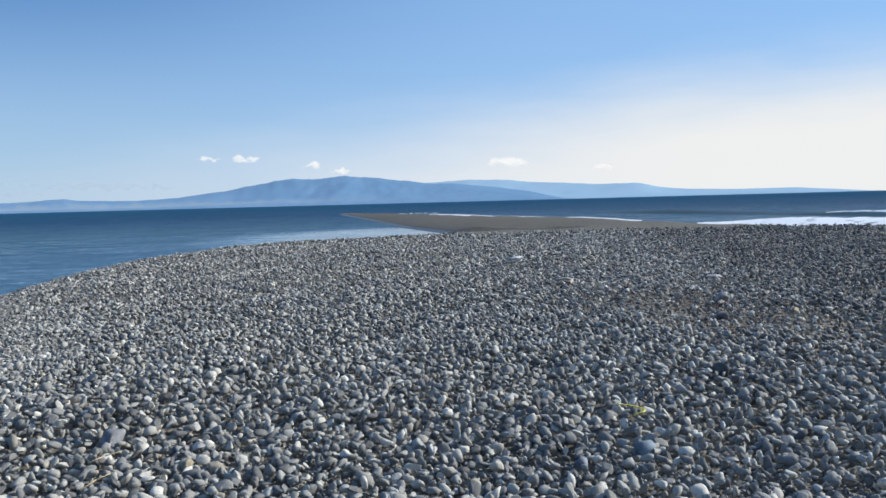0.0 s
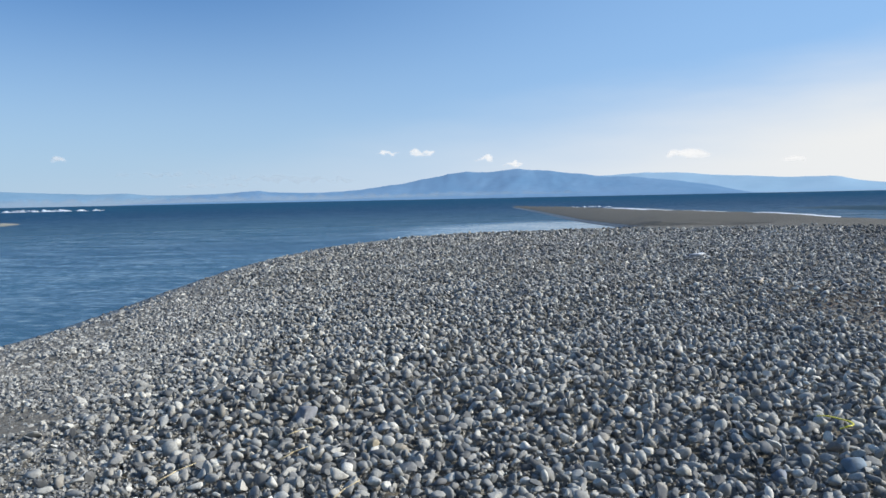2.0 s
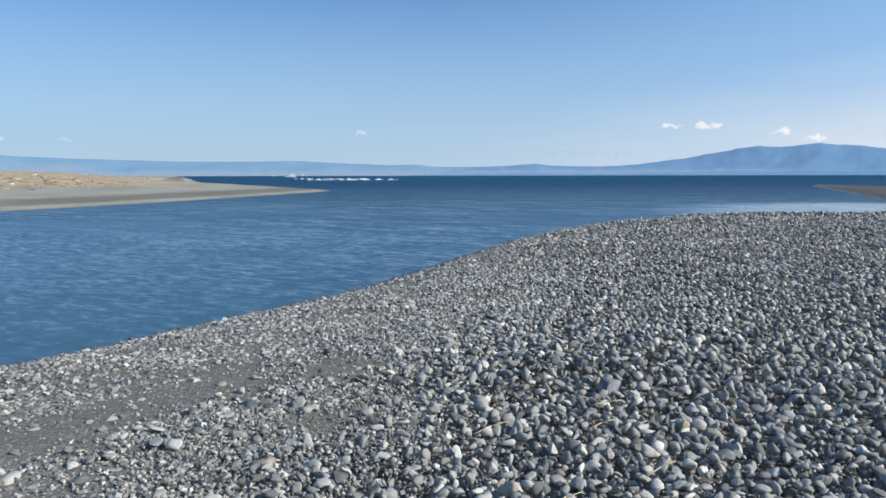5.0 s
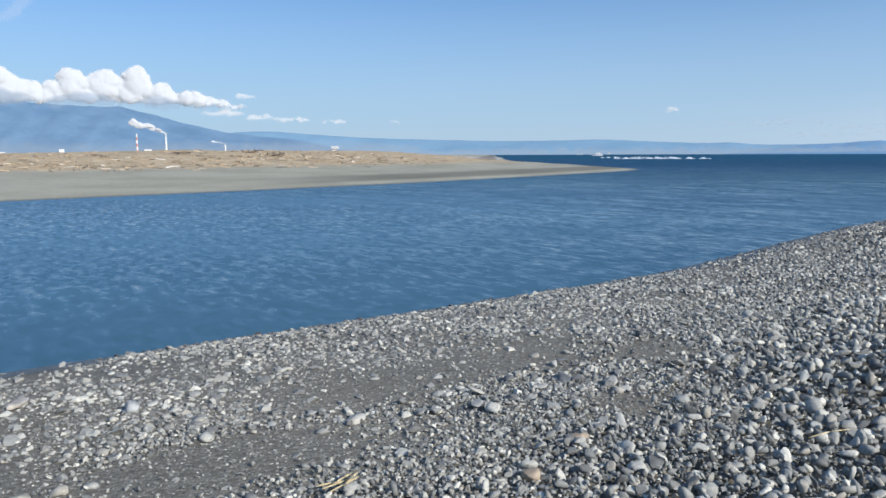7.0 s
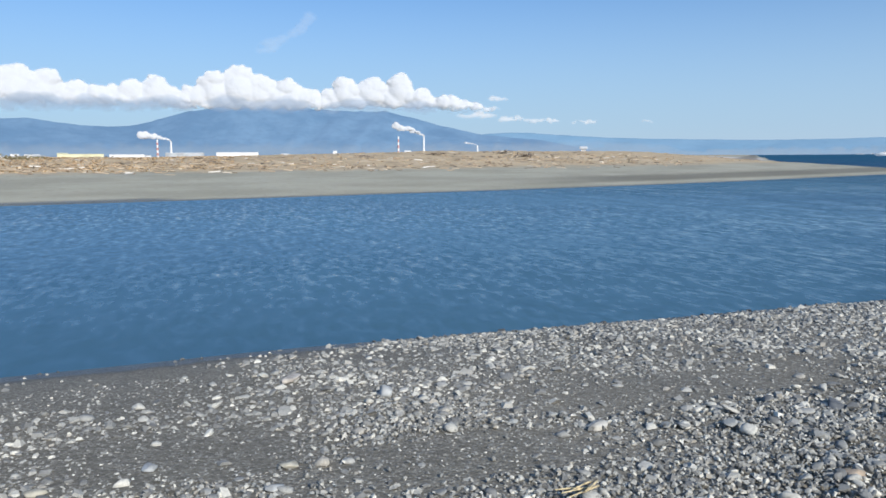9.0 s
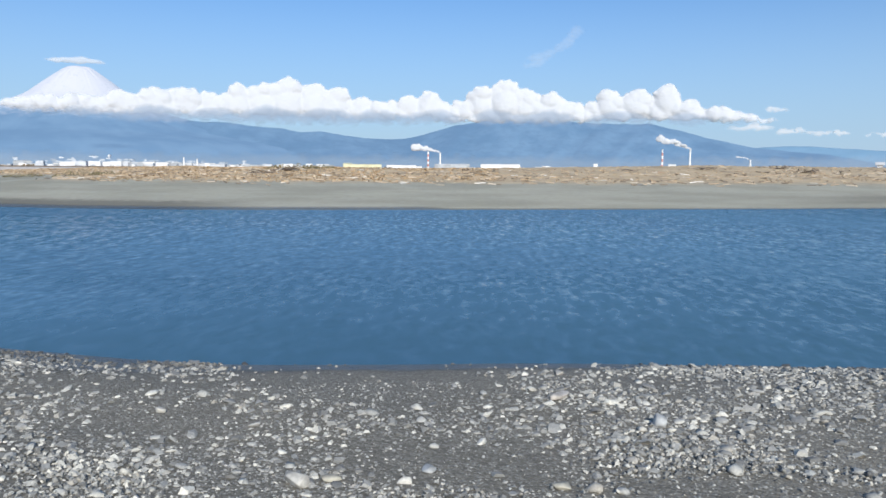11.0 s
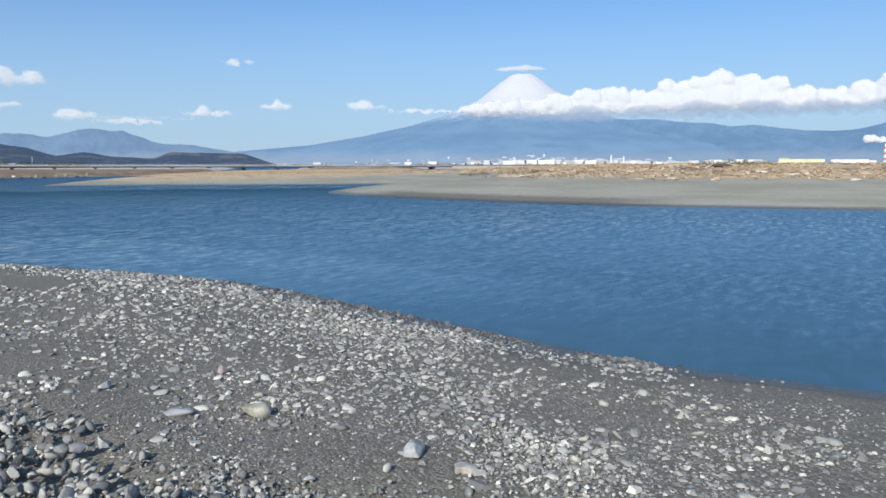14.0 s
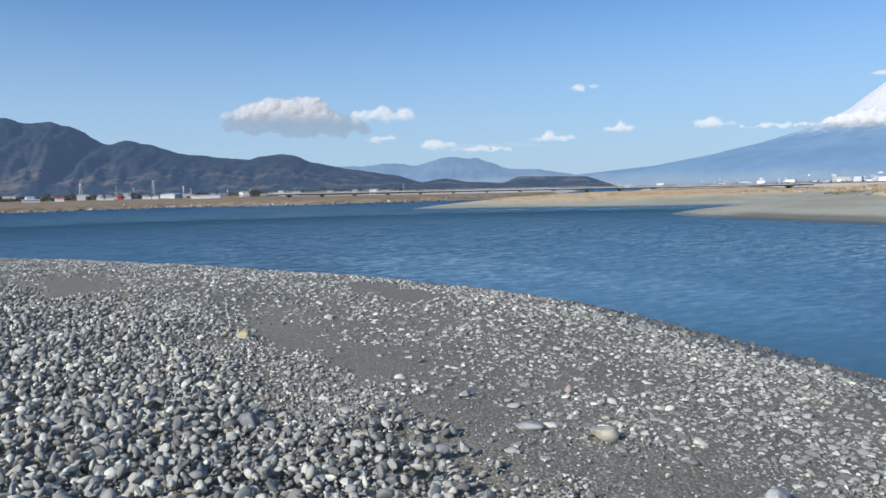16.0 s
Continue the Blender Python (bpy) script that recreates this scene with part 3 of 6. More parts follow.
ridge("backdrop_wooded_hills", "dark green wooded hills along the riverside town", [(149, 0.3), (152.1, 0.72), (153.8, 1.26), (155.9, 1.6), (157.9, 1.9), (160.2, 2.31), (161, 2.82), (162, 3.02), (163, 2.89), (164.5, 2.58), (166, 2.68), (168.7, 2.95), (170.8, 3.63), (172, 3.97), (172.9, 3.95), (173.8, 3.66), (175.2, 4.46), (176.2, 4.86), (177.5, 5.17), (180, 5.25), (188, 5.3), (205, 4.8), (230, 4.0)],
      1900, 800, M_WOODS_HAZED, 0.045, 31, na=600, rows=50, spurs=0.55)
ridge("backdrop_wooded_knoll", "low dark wooded knoll beside the bridge", [(137.3, 0.05), (138.3, 0.38), (139.5, 0.83), (142.8, 0.9), (144.5, 0.95), (145.7, 0.5), (148.3, 0.63), (150, 0.94), (151.7, 0.71), (153, 0.2)], 1700, 250, M_WOODS_HAZED, 0.05, 37, na=160, rows=24, spurs=0.55)


CONE_D, CONE_AZ = 4350, 119.1
CONE_R = [0, 0.35, 0.7, 0.95, 1.9, 3.2, 5.2, 8.1, 11.7, 15.5, 19.5, 24]
CONE_E = [6.5, 6.58, 6.52, 6.38, 5.72, 4.72, 3.65, 2.85, 2.0, 1.44, 1.08, 0.7]


def cone_point(r, a):
    """A place on the volcano, r degrees from its axis; a = 0 faces the river."""
    along, across = math.cos(a) * r, math.sin(a) * r
    gully = noise.fractal(Vector((a * 5.0, r * 0.12, 2.2)), 0.9, 2.0, 5)
    crest = noise.noise(Vector((across * 2.3, along, 7.7)))
    e = np.interp(r, CONE_R, CONE_E) * (1 + (0.005 + 0.045 * float(step01(3, 8, r))) * gully * min(1, r)) + 0.05 * crest * max(0.0, 1 - r / 3)
    e *= 1 - float(step01(15, 23, r)) * max(0.0, math.cos(a)) * 1.2
    dist = CONE_D - along * CONE_D * 0.0175 * 0.75
    return polar(CONE_AZ - across, min(dist, 4960), max(-4.0, rise(e, CONE_D)))


def snow_mountain():
    """A tall volcanic cone with a snow cap."""
    m = Mat("snow_cone_painted_haze", rough=1.0, spec=0.0)
    vec = m.coords()
    sep = m.n("SeparateXYZ")
    m.to(vec, sep.inputs[0])
    a = m.noise(vec, 0.005, 5, 0.6)
    b = m.noise(m.coords((1, 1, 0.22)), 0.022, 5, 0.65)
    fine = m.noise(m.coords((1, 1, 0.4)), 0.07, 4, 0.65)
    # the flank's blue is distance haze painted into its colour
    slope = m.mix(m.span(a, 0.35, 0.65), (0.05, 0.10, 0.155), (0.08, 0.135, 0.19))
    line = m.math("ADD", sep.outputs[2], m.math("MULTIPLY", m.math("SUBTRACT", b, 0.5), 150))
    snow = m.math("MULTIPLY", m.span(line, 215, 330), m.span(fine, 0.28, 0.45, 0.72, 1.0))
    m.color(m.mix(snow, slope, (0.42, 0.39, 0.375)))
    # blue emission adds more painted haze; the mountain is no light source
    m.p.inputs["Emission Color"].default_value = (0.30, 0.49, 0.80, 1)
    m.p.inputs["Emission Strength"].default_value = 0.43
    nr, na = 60, 170
    verts, faces = [], []
    for i in range(nr):
        for k in range(na):
            verts.append(tuple(cone_point(24 * (i / (nr - 1)) ** 1.5, -math.pi * 0.62 + math.pi * 1.24 * k / (na - 1))))
    for i in range(nr - 1):
        for k in range(na - 1):
            faces.append((i * na + k, i * na + k + 1, (i + 1) * na + k + 1, (i + 1) * na + k))
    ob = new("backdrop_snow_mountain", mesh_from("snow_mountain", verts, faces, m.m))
    return tagged(ob, "tall volcanic cone with a white snow cap", "mountain", kind="structure")


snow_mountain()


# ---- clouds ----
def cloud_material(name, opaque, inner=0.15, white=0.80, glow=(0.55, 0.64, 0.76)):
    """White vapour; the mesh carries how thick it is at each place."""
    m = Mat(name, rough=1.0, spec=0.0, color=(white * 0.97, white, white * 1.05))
    # emission stands in for sunlight scattered inside the cloud
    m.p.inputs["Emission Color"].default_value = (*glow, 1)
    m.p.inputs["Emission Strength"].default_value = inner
    cover = m.n("Attribute")
    cover.attribute_name = "vapour"
    shreds = m.noise(m.coords(), 0.11, 4, 0.6)
    thick = m.math("ADD", cover.outputs["Fac"], m.math("MULTIPLY", m.math("SUBTRACT", shreds, 0.5), 0.25))
    m.to(m.math("MULTIPLY", m.math("MULTIPLY", m.span(thick, 0.02, 0.95), m.span(cover.outputs["Fac"], 0.0, 0.3)), opaque), m.p.inputs["Alpha"])
    return m.m


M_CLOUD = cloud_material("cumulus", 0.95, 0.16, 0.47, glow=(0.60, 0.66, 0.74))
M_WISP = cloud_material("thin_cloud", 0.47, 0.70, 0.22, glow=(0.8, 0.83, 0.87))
# strong emission paints sunlight coming through the clouds on the sun's side
M_PAINTED_LIT = cloud_material("painted_backlight_cloud", 0.6, 0.95, 0.1, glow=(1.0, 0.985, 0.96))
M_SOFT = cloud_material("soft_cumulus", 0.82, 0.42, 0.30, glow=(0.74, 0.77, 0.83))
# grey glow that paints the shaded base of the cumulus over the hills
M_BASE_SHADE = cloud_material("base_shade_veil", 0.42, 0.58, 0.05, glow=(0.52, 0.64, 0.84))
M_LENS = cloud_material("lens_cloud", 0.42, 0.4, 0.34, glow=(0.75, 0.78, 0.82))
# grey-blue glow that paints shade onto the foot of the cumulus bank
M_UNDER_SHADE = cloud_material("underside_shade_veil", 0.40, 0.66, 0.05, glow=(0.47, 0.64, 0.90))
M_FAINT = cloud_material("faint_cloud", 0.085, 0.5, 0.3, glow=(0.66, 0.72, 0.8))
# emissive blue that imitates sunlit air haze
M_HAZE = cloud_material("glowing_haze_sheet", 0.34, 0.62, 0.05, glow=(0.52, 0.68, 0.88))


def ico(sub):
    bm = bmesh.new()
    bmesh.ops.create_icosphere(bm, subdivisions=sub, radius=1.0)
    bm.verts.ensure_lookup_table()
    v = np.array([tuple(p.co) for p in bm.verts])
    f = np.array([[p.index for p in q.verts] for q in bm.faces])
    bm.free()
    return v, f


ICO = {k: ico(k) for k in (1, 2, 3)}


def vapour(label, lobes, d, seed, material, name="cloud", step=0.05, ragged=0.10, fade=None, blur=0.26):
    """A cloud relief facing the camera's place, with a separate back shell: lobes are (azimuth, elevation, half width,
    half height up, half height down, nearness), all in degrees.
    """
    lob = np.array(lobes, float)
    a0, a1 = (lob[:, 0] - lob[:, 2]).min() - 0.15, (lob[:, 0] + lob[:, 2]).max() + 0.15
    e0, e1 = (lob[:, 1] - lob[:, 4]).min() - 0.12, (lob[:, 1] + lob[:, 3]).max() + 0.15
    na, ne = int((a1 - a0) / step) + 2, int((e1 - e0) / step) + 2
    az, el = np.meshgrid(np.linspace(a0, a1, na), np.linspace(e0, e1, ne))
    az, el = az.ravel(), el.ravel()
    wob = np.array([noise.turbulence_vector(Vector((p * 1.3, q * 1.6, seed)), 4, False, noise_basis="PERLIN_ORIGINAL", amplitude_scale=0.6, frequency_scale=2.1) for p, q in zip(az, el)])
    x, y = az + ragged * wob[:, 0], el + ragged * wob[:, 1]
    near, cover = np.full(len(az), -1e9), np.zeros(len(az))
    for ca, ce, rx, up, down, c in lob:
        ok = np.abs(x - ca) < rx
        dy = y[ok] - ce
        q = 1 - ((x[ok] - ca) / rx) ** 2 - (dy / np.where(dy > 0, up, down)) ** 2
        front = np.where(q > 0, c + min(rx, up) * np.sqrt(np.maximum(q, 0)), -1e9)
        near[ok] = np.maximum(near[ok], front)
        cover[ok] = np.maximum(cover[ok], q * min(1.0, 0.45 + up))
    solid = cover > 0
    near = np.where(solid, near, 0)
    g, w = near.reshape(ne, na), solid.reshape(ne, na).astype(float)
    for _ in range(3):
        gs, ws = np.zeros_like(g), np.zeros_like(w)
        for i in (-1, 0, 1):
            for j in (-1, 0, 1):
                gs += np.roll(np.roll(g * w, i, 0), j, 1)
                ws += np.roll(np.roll(w, i, 0), j, 1)
        g = np.where(w > 0, gs / np.maximum(ws, 1e-6), 0)
    curl = np.array([noise.fractal(Vector((p * 1.9, q * 2.3, seed + 4.4)), 0.7, 2.1, 5) for p, q in zip(az, el)])
    # the last term tilts the relief upwards so that its base renders brighter
    near = 0.8 * g.ravel() - 0.03 * np.abs(curl) + 0.12 * (0.5 * (e0 + e1) - el)
    soft = solid.reshape(ne, na).astype(float)
    reach = max(2, int(blur / step))
    kernel = np.hanning(2 * reach + 3)[1:-1]
    kernel /= kernel.sum()
    for axis in (0, 1):
        soft = np.apply_along_axis(lambda v: np.convolve(np.pad(v, reach), kernel, "valid"), axis, soft)
    cover = np.where(solid, np.clip((soft.ravel() - 0.4) / 0.6, 0, 1) * np.clip(0.45 + cover, 0, 1), 0)
    if fade:
        cover = cover * step01(fade[0], fade[1], el + 0.25 * wob[:, 1])
    unit = d * 0.01745

    def shell(depth):
        dist = d - depth * unit
        a = np.radians(az)
        return np.stack([-np.sin(a) * dist, np.cos(a) * dist, EYE + dist * np.tan(np.radians(el))], 1)

    j, i = np.meshgrid(np.arange(na - 1), np.arange(ne - 1))
    q = np.stack([i * na + j, i * na + j + 1, (i + 1) * na + j + 1, (i + 1) * na + j], -1).reshape(-1, 4)
    q = q[(cover[q] > 0.01).any(axis=1)]
    verts = np.vstack([shell(near), shell(near - 0.5 - 0.5 * np.abs(near))])
    faces = np.vstack([q, q[:, ::-1] + na * ne])
    used = np.unique(faces)
    index = np.zeros(len(verts), np.int64)
    index[used] = np.arange(len(used))
    me = mesh_from(name, verts[used], index[faces], material)
    me.attributes.new("vapour", "FLOAT", "POINT").data.foreach_set("value", np.tile(cover, 2)[used].astype(np.float32))
    return tagged(new(name, me), label, "cloud", kind="structure")


def cloud(label, puffs, d, seed, name="cloud", material=None, step=0.05, ragged=0.10, fade=None, blur=0.26):
    """A heap of billows: puffs are (azimuth, elevation of the base, elevation of the top, width in degrees)."""
    rnd = random.Random(seed)
    lobes = []
    for az, e0, e1, w in puffs:
        tall = e1 - e0
        lobes.append((az, e0 + 0.4 * tall, w * 0.55, 0.42 * tall, 0.36 * tall, -0.1 * w))
        for q in range(max(5, int(11 * w * max(0.7, tall) / 1.6))):
            u = max(-0.5, min(0.5, rnd.gauss(0, 0.24)))
            dome = math.sqrt(max(0.08, 1 - (2 * u) ** 2))
            r = min(0.62, rnd.choice((0.42, 0.34, 0.28, 0.2)) * min(w, tall * 1.3) * rnd.uniform(0.8, 1.1))
            ce = e0 + 0.5 * r + rnd.random() ** 0.7 * max(0.0, tall * dome - r * 1.45)
            ca, near = az + u * w, rnd.uniform(-0.09, 0.09) * w
            lobes.append((ca, ce, r * 1.15, r, r * 0.8, near))
            for k in range(6):
                t, s = rnd.uniform(-0.2, 3.34), r * rnd.uniform(0.22, 0.46)
                lobes.append((ca + math.cos(t) * r * 0.95, ce + math.sin(t) * r * 0.8, s * 1.1, s, s * 0.9, near + rnd.uniform(-0.1, 0.35) * r))
    return vapour(label, lobes, d, seed, material or M_CLOUD, name, step, ragged, fade, blur)


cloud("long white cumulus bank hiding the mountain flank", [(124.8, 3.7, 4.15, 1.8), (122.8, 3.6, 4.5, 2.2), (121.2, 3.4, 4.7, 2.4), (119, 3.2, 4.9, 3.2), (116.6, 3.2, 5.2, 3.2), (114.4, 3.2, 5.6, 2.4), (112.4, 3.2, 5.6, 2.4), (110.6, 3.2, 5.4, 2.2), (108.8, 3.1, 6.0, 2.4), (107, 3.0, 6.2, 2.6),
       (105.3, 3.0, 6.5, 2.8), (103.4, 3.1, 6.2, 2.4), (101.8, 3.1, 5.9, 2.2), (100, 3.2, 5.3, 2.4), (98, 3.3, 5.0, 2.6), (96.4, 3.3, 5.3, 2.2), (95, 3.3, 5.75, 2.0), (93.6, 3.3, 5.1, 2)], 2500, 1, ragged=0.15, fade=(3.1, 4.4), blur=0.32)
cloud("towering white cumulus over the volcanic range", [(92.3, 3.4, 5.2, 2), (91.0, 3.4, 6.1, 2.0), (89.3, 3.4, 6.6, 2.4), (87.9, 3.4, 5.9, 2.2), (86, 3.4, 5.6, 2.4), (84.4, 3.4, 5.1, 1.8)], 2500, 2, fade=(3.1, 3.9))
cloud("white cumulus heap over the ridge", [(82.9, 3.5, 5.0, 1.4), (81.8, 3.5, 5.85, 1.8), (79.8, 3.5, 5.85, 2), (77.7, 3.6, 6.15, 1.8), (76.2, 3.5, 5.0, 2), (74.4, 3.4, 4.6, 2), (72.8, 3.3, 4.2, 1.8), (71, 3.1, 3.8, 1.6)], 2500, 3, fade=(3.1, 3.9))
# an added veil before the bank, greying its base as shade would
cloud("added grey-blue veil painting shade under the cumulus bank", [(118.5, 3.1, 4.1, 4), (114.5, 2.9, 4.3, 4.4), (110.5, 2.8, 4.3, 4.6), (106.5, 2.8, 4.5, 4.6), (102.5, 2.9, 4.5, 4.4), (98.5, 3.1, 4.4, 4), (94.5, 3.2, 4.4, 3.4), (90, 3.2, 4.5, 4), (86, 3.2, 4.4, 4), (81, 3.2, 4.4, 4), (76.5, 3.1, 4.2, 4), (72.5, 2.9, 3.7, 3)], 2430, 5, material=M_UNDER_SHADE, step=0.08, ragged=0.35, fade=(2.7, 3.7), blur=0.8)


def fair_cloud(az0, az1, e0, e1, seed, d=2600):
    """A small soft cloud between two azimuths and elevations, its top humped and its base flat and thin."""
    rnd = random.Random(seed)
    w, tall = az1 - az0, e1 - e0
    lobes = [((az0 + az1) / 2 + 0.1 * w * rnd.uniform(-1, 1), e0 + 0.3 * tall, w * 0.42, tall * 0.4, tall * 0.35, 0)]
    for k in range(max(7, int(6 * w / tall))):
        u = rnd.uniform(-0.42, 0.42)
        r = tall * rnd.uniform(0.22, 0.5) * (1 - 0.6 * abs(u))
        lobes.append(((az0 + az1) / 2 + u * w, e0 + 0.35 * tall + rnd.uniform(-0.1, 0.35) * tall * (1 - abs(u)), r * 1.5, r, r * 0.8, rnd.uniform(0, 0.1)))
    return vapour("small white fair-weather cloud low in the sky", lobes, d, seed, M_PAINTED_LIT if az1 < 20 else M_WISP, step=0.04, ragged=0.3, blur=min(0.5, 0.7 * tall), fade=(e0 - 0.05, e0 + 0.75 * tall))


for q, (az0, az1, e0, e1) in enumerate([(69.6, 71.4, 3.9, 4.4), (70.4, 74.0, 2.6, 3.3), (68.6, 70.6, 2.45, 2.95), (66.8, 68.8, 2.3, 2.8), (65.8, 67.2, 2.35, 2.7), (62.9, 65.2, 2.25, 2.6), (59.2, 60.2, 2.2, 2.65), (39.1, 40.2, 2.8, 3.3), (15.9, 17.9, 3.25, 3.65), (13.0, 15.6, 3.2, 3.75),
                                        (8.4, 11.0, 2.55, 3.15), (6.9, 8.6, 2.25, 2.65), (-6.6, -3.4, 2.35, 3.25), (-12.9, -11.0, 1.95, 2.6), (135.6, 138.4, 3.75, 4.7), (129.3, 132.3, 3.8, 4.75), (125.2, 129.2, 3.65, 4.15), (139.6, 141.8, 3.35, 4.0), (141.0, 143.8, 3.25, 4.2), (138.4, 139.6, 7.05, 7.7), (139.7, 140.8, 6.9, 7.45),
                                        (148.6, 152.0, 2.9, 3.95), (153.2, 156.4, 3.5, 4.35), (152.0, 157.2, 4.95, 6.3), (144.6, 150.2, 2.75, 3.25)]):
    fair_cloud(az0, az1, e0, e1, 20 + q)
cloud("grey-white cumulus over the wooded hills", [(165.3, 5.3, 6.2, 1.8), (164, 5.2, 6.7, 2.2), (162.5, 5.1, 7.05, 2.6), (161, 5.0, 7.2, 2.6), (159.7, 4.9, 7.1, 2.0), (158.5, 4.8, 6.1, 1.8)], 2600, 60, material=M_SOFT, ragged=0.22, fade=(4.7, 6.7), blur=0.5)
cloud("added grey veil painting the shaded base of the hill cumulus", [(164.2, 4.6, 6.0, 3), (162, 4.3, 6.4, 4), (159.5, 4.1, 6.5, 4), (157.6, 4.3, 5.9, 3)], 2660, 61, material=M_BASE_SHADE, step=0.08, ragged=0.35, blur=0.7)
# added glowing sheets that pale the foot of the mountains like haze
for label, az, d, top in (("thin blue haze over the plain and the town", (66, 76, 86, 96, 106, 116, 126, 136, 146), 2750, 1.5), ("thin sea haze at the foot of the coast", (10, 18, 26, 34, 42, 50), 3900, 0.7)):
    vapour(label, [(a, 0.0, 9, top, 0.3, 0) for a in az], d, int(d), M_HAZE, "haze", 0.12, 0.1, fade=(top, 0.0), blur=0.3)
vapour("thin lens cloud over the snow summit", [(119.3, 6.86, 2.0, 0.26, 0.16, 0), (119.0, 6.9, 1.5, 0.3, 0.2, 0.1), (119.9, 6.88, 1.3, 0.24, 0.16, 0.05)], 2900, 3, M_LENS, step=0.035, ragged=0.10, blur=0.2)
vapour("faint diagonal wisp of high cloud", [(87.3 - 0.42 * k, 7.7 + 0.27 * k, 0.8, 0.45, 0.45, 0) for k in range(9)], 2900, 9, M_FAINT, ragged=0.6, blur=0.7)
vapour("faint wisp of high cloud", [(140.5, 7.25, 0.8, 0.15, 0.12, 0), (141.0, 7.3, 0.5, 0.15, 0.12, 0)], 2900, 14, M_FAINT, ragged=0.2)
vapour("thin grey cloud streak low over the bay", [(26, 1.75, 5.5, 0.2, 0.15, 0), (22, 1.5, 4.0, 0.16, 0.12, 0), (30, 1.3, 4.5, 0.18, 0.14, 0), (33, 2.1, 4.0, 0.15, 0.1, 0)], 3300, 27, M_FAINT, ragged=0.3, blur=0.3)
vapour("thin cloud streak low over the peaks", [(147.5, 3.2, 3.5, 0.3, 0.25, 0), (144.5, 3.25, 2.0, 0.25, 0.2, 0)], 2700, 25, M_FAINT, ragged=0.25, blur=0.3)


# ---- shingle ----
def stone_shapes(sub, count, seed, cuts=5, low=0.45, bite=0.8):
    """Rounded, slightly angular pebble shapes of unit radius."""
    rnd = np.random.default_rng(seed)
    v, f = ICO[sub]
    out = []
    for q in range(count):
        p = v.copy()
        off = Vector(rnd.uniform(-50, 50, 3))
        for i, a in enumerate(v):
            p[i] = a * (1 + 0.22 * noise.noise(Vector(a) * 1.1 + off) + 0.1 * noise.noise(Vector(a) * 2.6 + off))
        for k in range(cuts):
            nrm = rnd.normal(size=3)
            nrm /= np.linalg.norm(nrm)
            h = rnd.uniform(low, 0.8)
            dd = p @ nrm
            p = p - np.maximum(dd - h, 0)[:, None] * nrm * bite
        out.append(p)
    return out, f


SHAPES = {1: stone_shapes(1, 20, 3, 6, 0.4, 0.9), 2: stone_shapes(2, 24, 4, 8, 0.36, 0.93)}


def octa():
    v = np.array([(1, 0, 0), (0, 1, 0), (-1, 0, 0), (0, -1, 0), (0, 0, 0.9), (0, 0, -0.9)], float)
    f = np.array([(0, 1, 4), (1, 2, 4), (2, 3, 4), (3, 0, 4), (1, 0, 5), (2, 1, 5), (3, 2, 5), (0, 3, 5)])
    return [v, v * [1.1, 0.85, 1]], f


SHAPES[0] = octa()


def shards(count, seed):
    """Angular, flat chips of stone."""
    rnd = np.random.default_rng(seed)
    v = np.array([(x, y, z) for z in (-1, 1) for y in (-1, 1) for x in (-1, 1)], float) * 0.72
    f = np.array([(0, 2, 3), (0, 3, 1), (4, 5, 7), (4, 7, 6), (0, 1, 5), (0, 5, 4), (2, 6, 7), (2, 7, 3), (0, 4, 6), (0, 6, 2), (1, 3, 7), (1, 7, 5)])
    out = []
    for q in range(count):
        p = v * rnd.uniform(0.65, 1.25, (8, 3))
        p[4:, :2] = p[4:, :2] * rnd.uniform(0.45, 0.85) + rnd.uniform(-0.2, 0.2, 2)
        out.append(p)
    return out, f


SHAPES[3] = shards(24, 8)


def pebble_field(name, label, x, y, size, sub, seed, sink=0.25, flat=(0.45, 0.8), lift=0.0, tilt=0.45, material=None, facet=0.35, drop=0.0):
    """One mesh of many stones, lying on the ground at (x, y) with lengths 'size'."""
    rnd = np.random.default_rng(seed)
    shapes, tri = SHAPES[sub]
    n = len(x)
    z = height(x, y) - drop
    pick = rnd.integers(0, len(shapes), n)
    base = np.stack(shapes)[pick]
    sx = size / 2
    sy = sx * rnd.uniform(0.5, 0.92, n)
    sz = sx * rnd.uniform(flat[0], flat[1], n)
    base = base * np.stack([sx, sy, sz], 1)[:, None, :]
    ax, ay, az = rnd.normal(0, tilt, n), rnd.normal(0, tilt, n), rnd.uniform(0, 6.283, n)
    for ang, (i, j) in ((ax, (1, 2)), (ay, (2, 0)), (az, (0, 1))):
        c, s = np.cos(ang)[:, None], np.sin(ang)[:, None]
        bi, bj = base[:, :, i].copy(), base[:, :, j].copy()
        base[:, :, i], base[:, :, j] = bi * c - bj * s, bi * s + bj * c
    zc = z + sz * (1 - 2 * sink) + rnd.uniform(0, 1, n) * lift
    verts = base + np.stack([x, y, zc], 1)[:, None, :]
    faces = tri[None] + (np.arange(n) * shapes[0].shape[0])[:, None, None]
    ob = new(name, mesh_from(name, verts.reshape(-1, 3), faces.reshape(-1, 3), material or M_STONE, np.repeat(rnd.uniform(0, 1, n) > facet, len(tri))))
    return tagged(ob, label, "pebbles", kind="stuff")


M_GRAVEL = stone_material("pale_gravel", light=1.8, even=0.2)


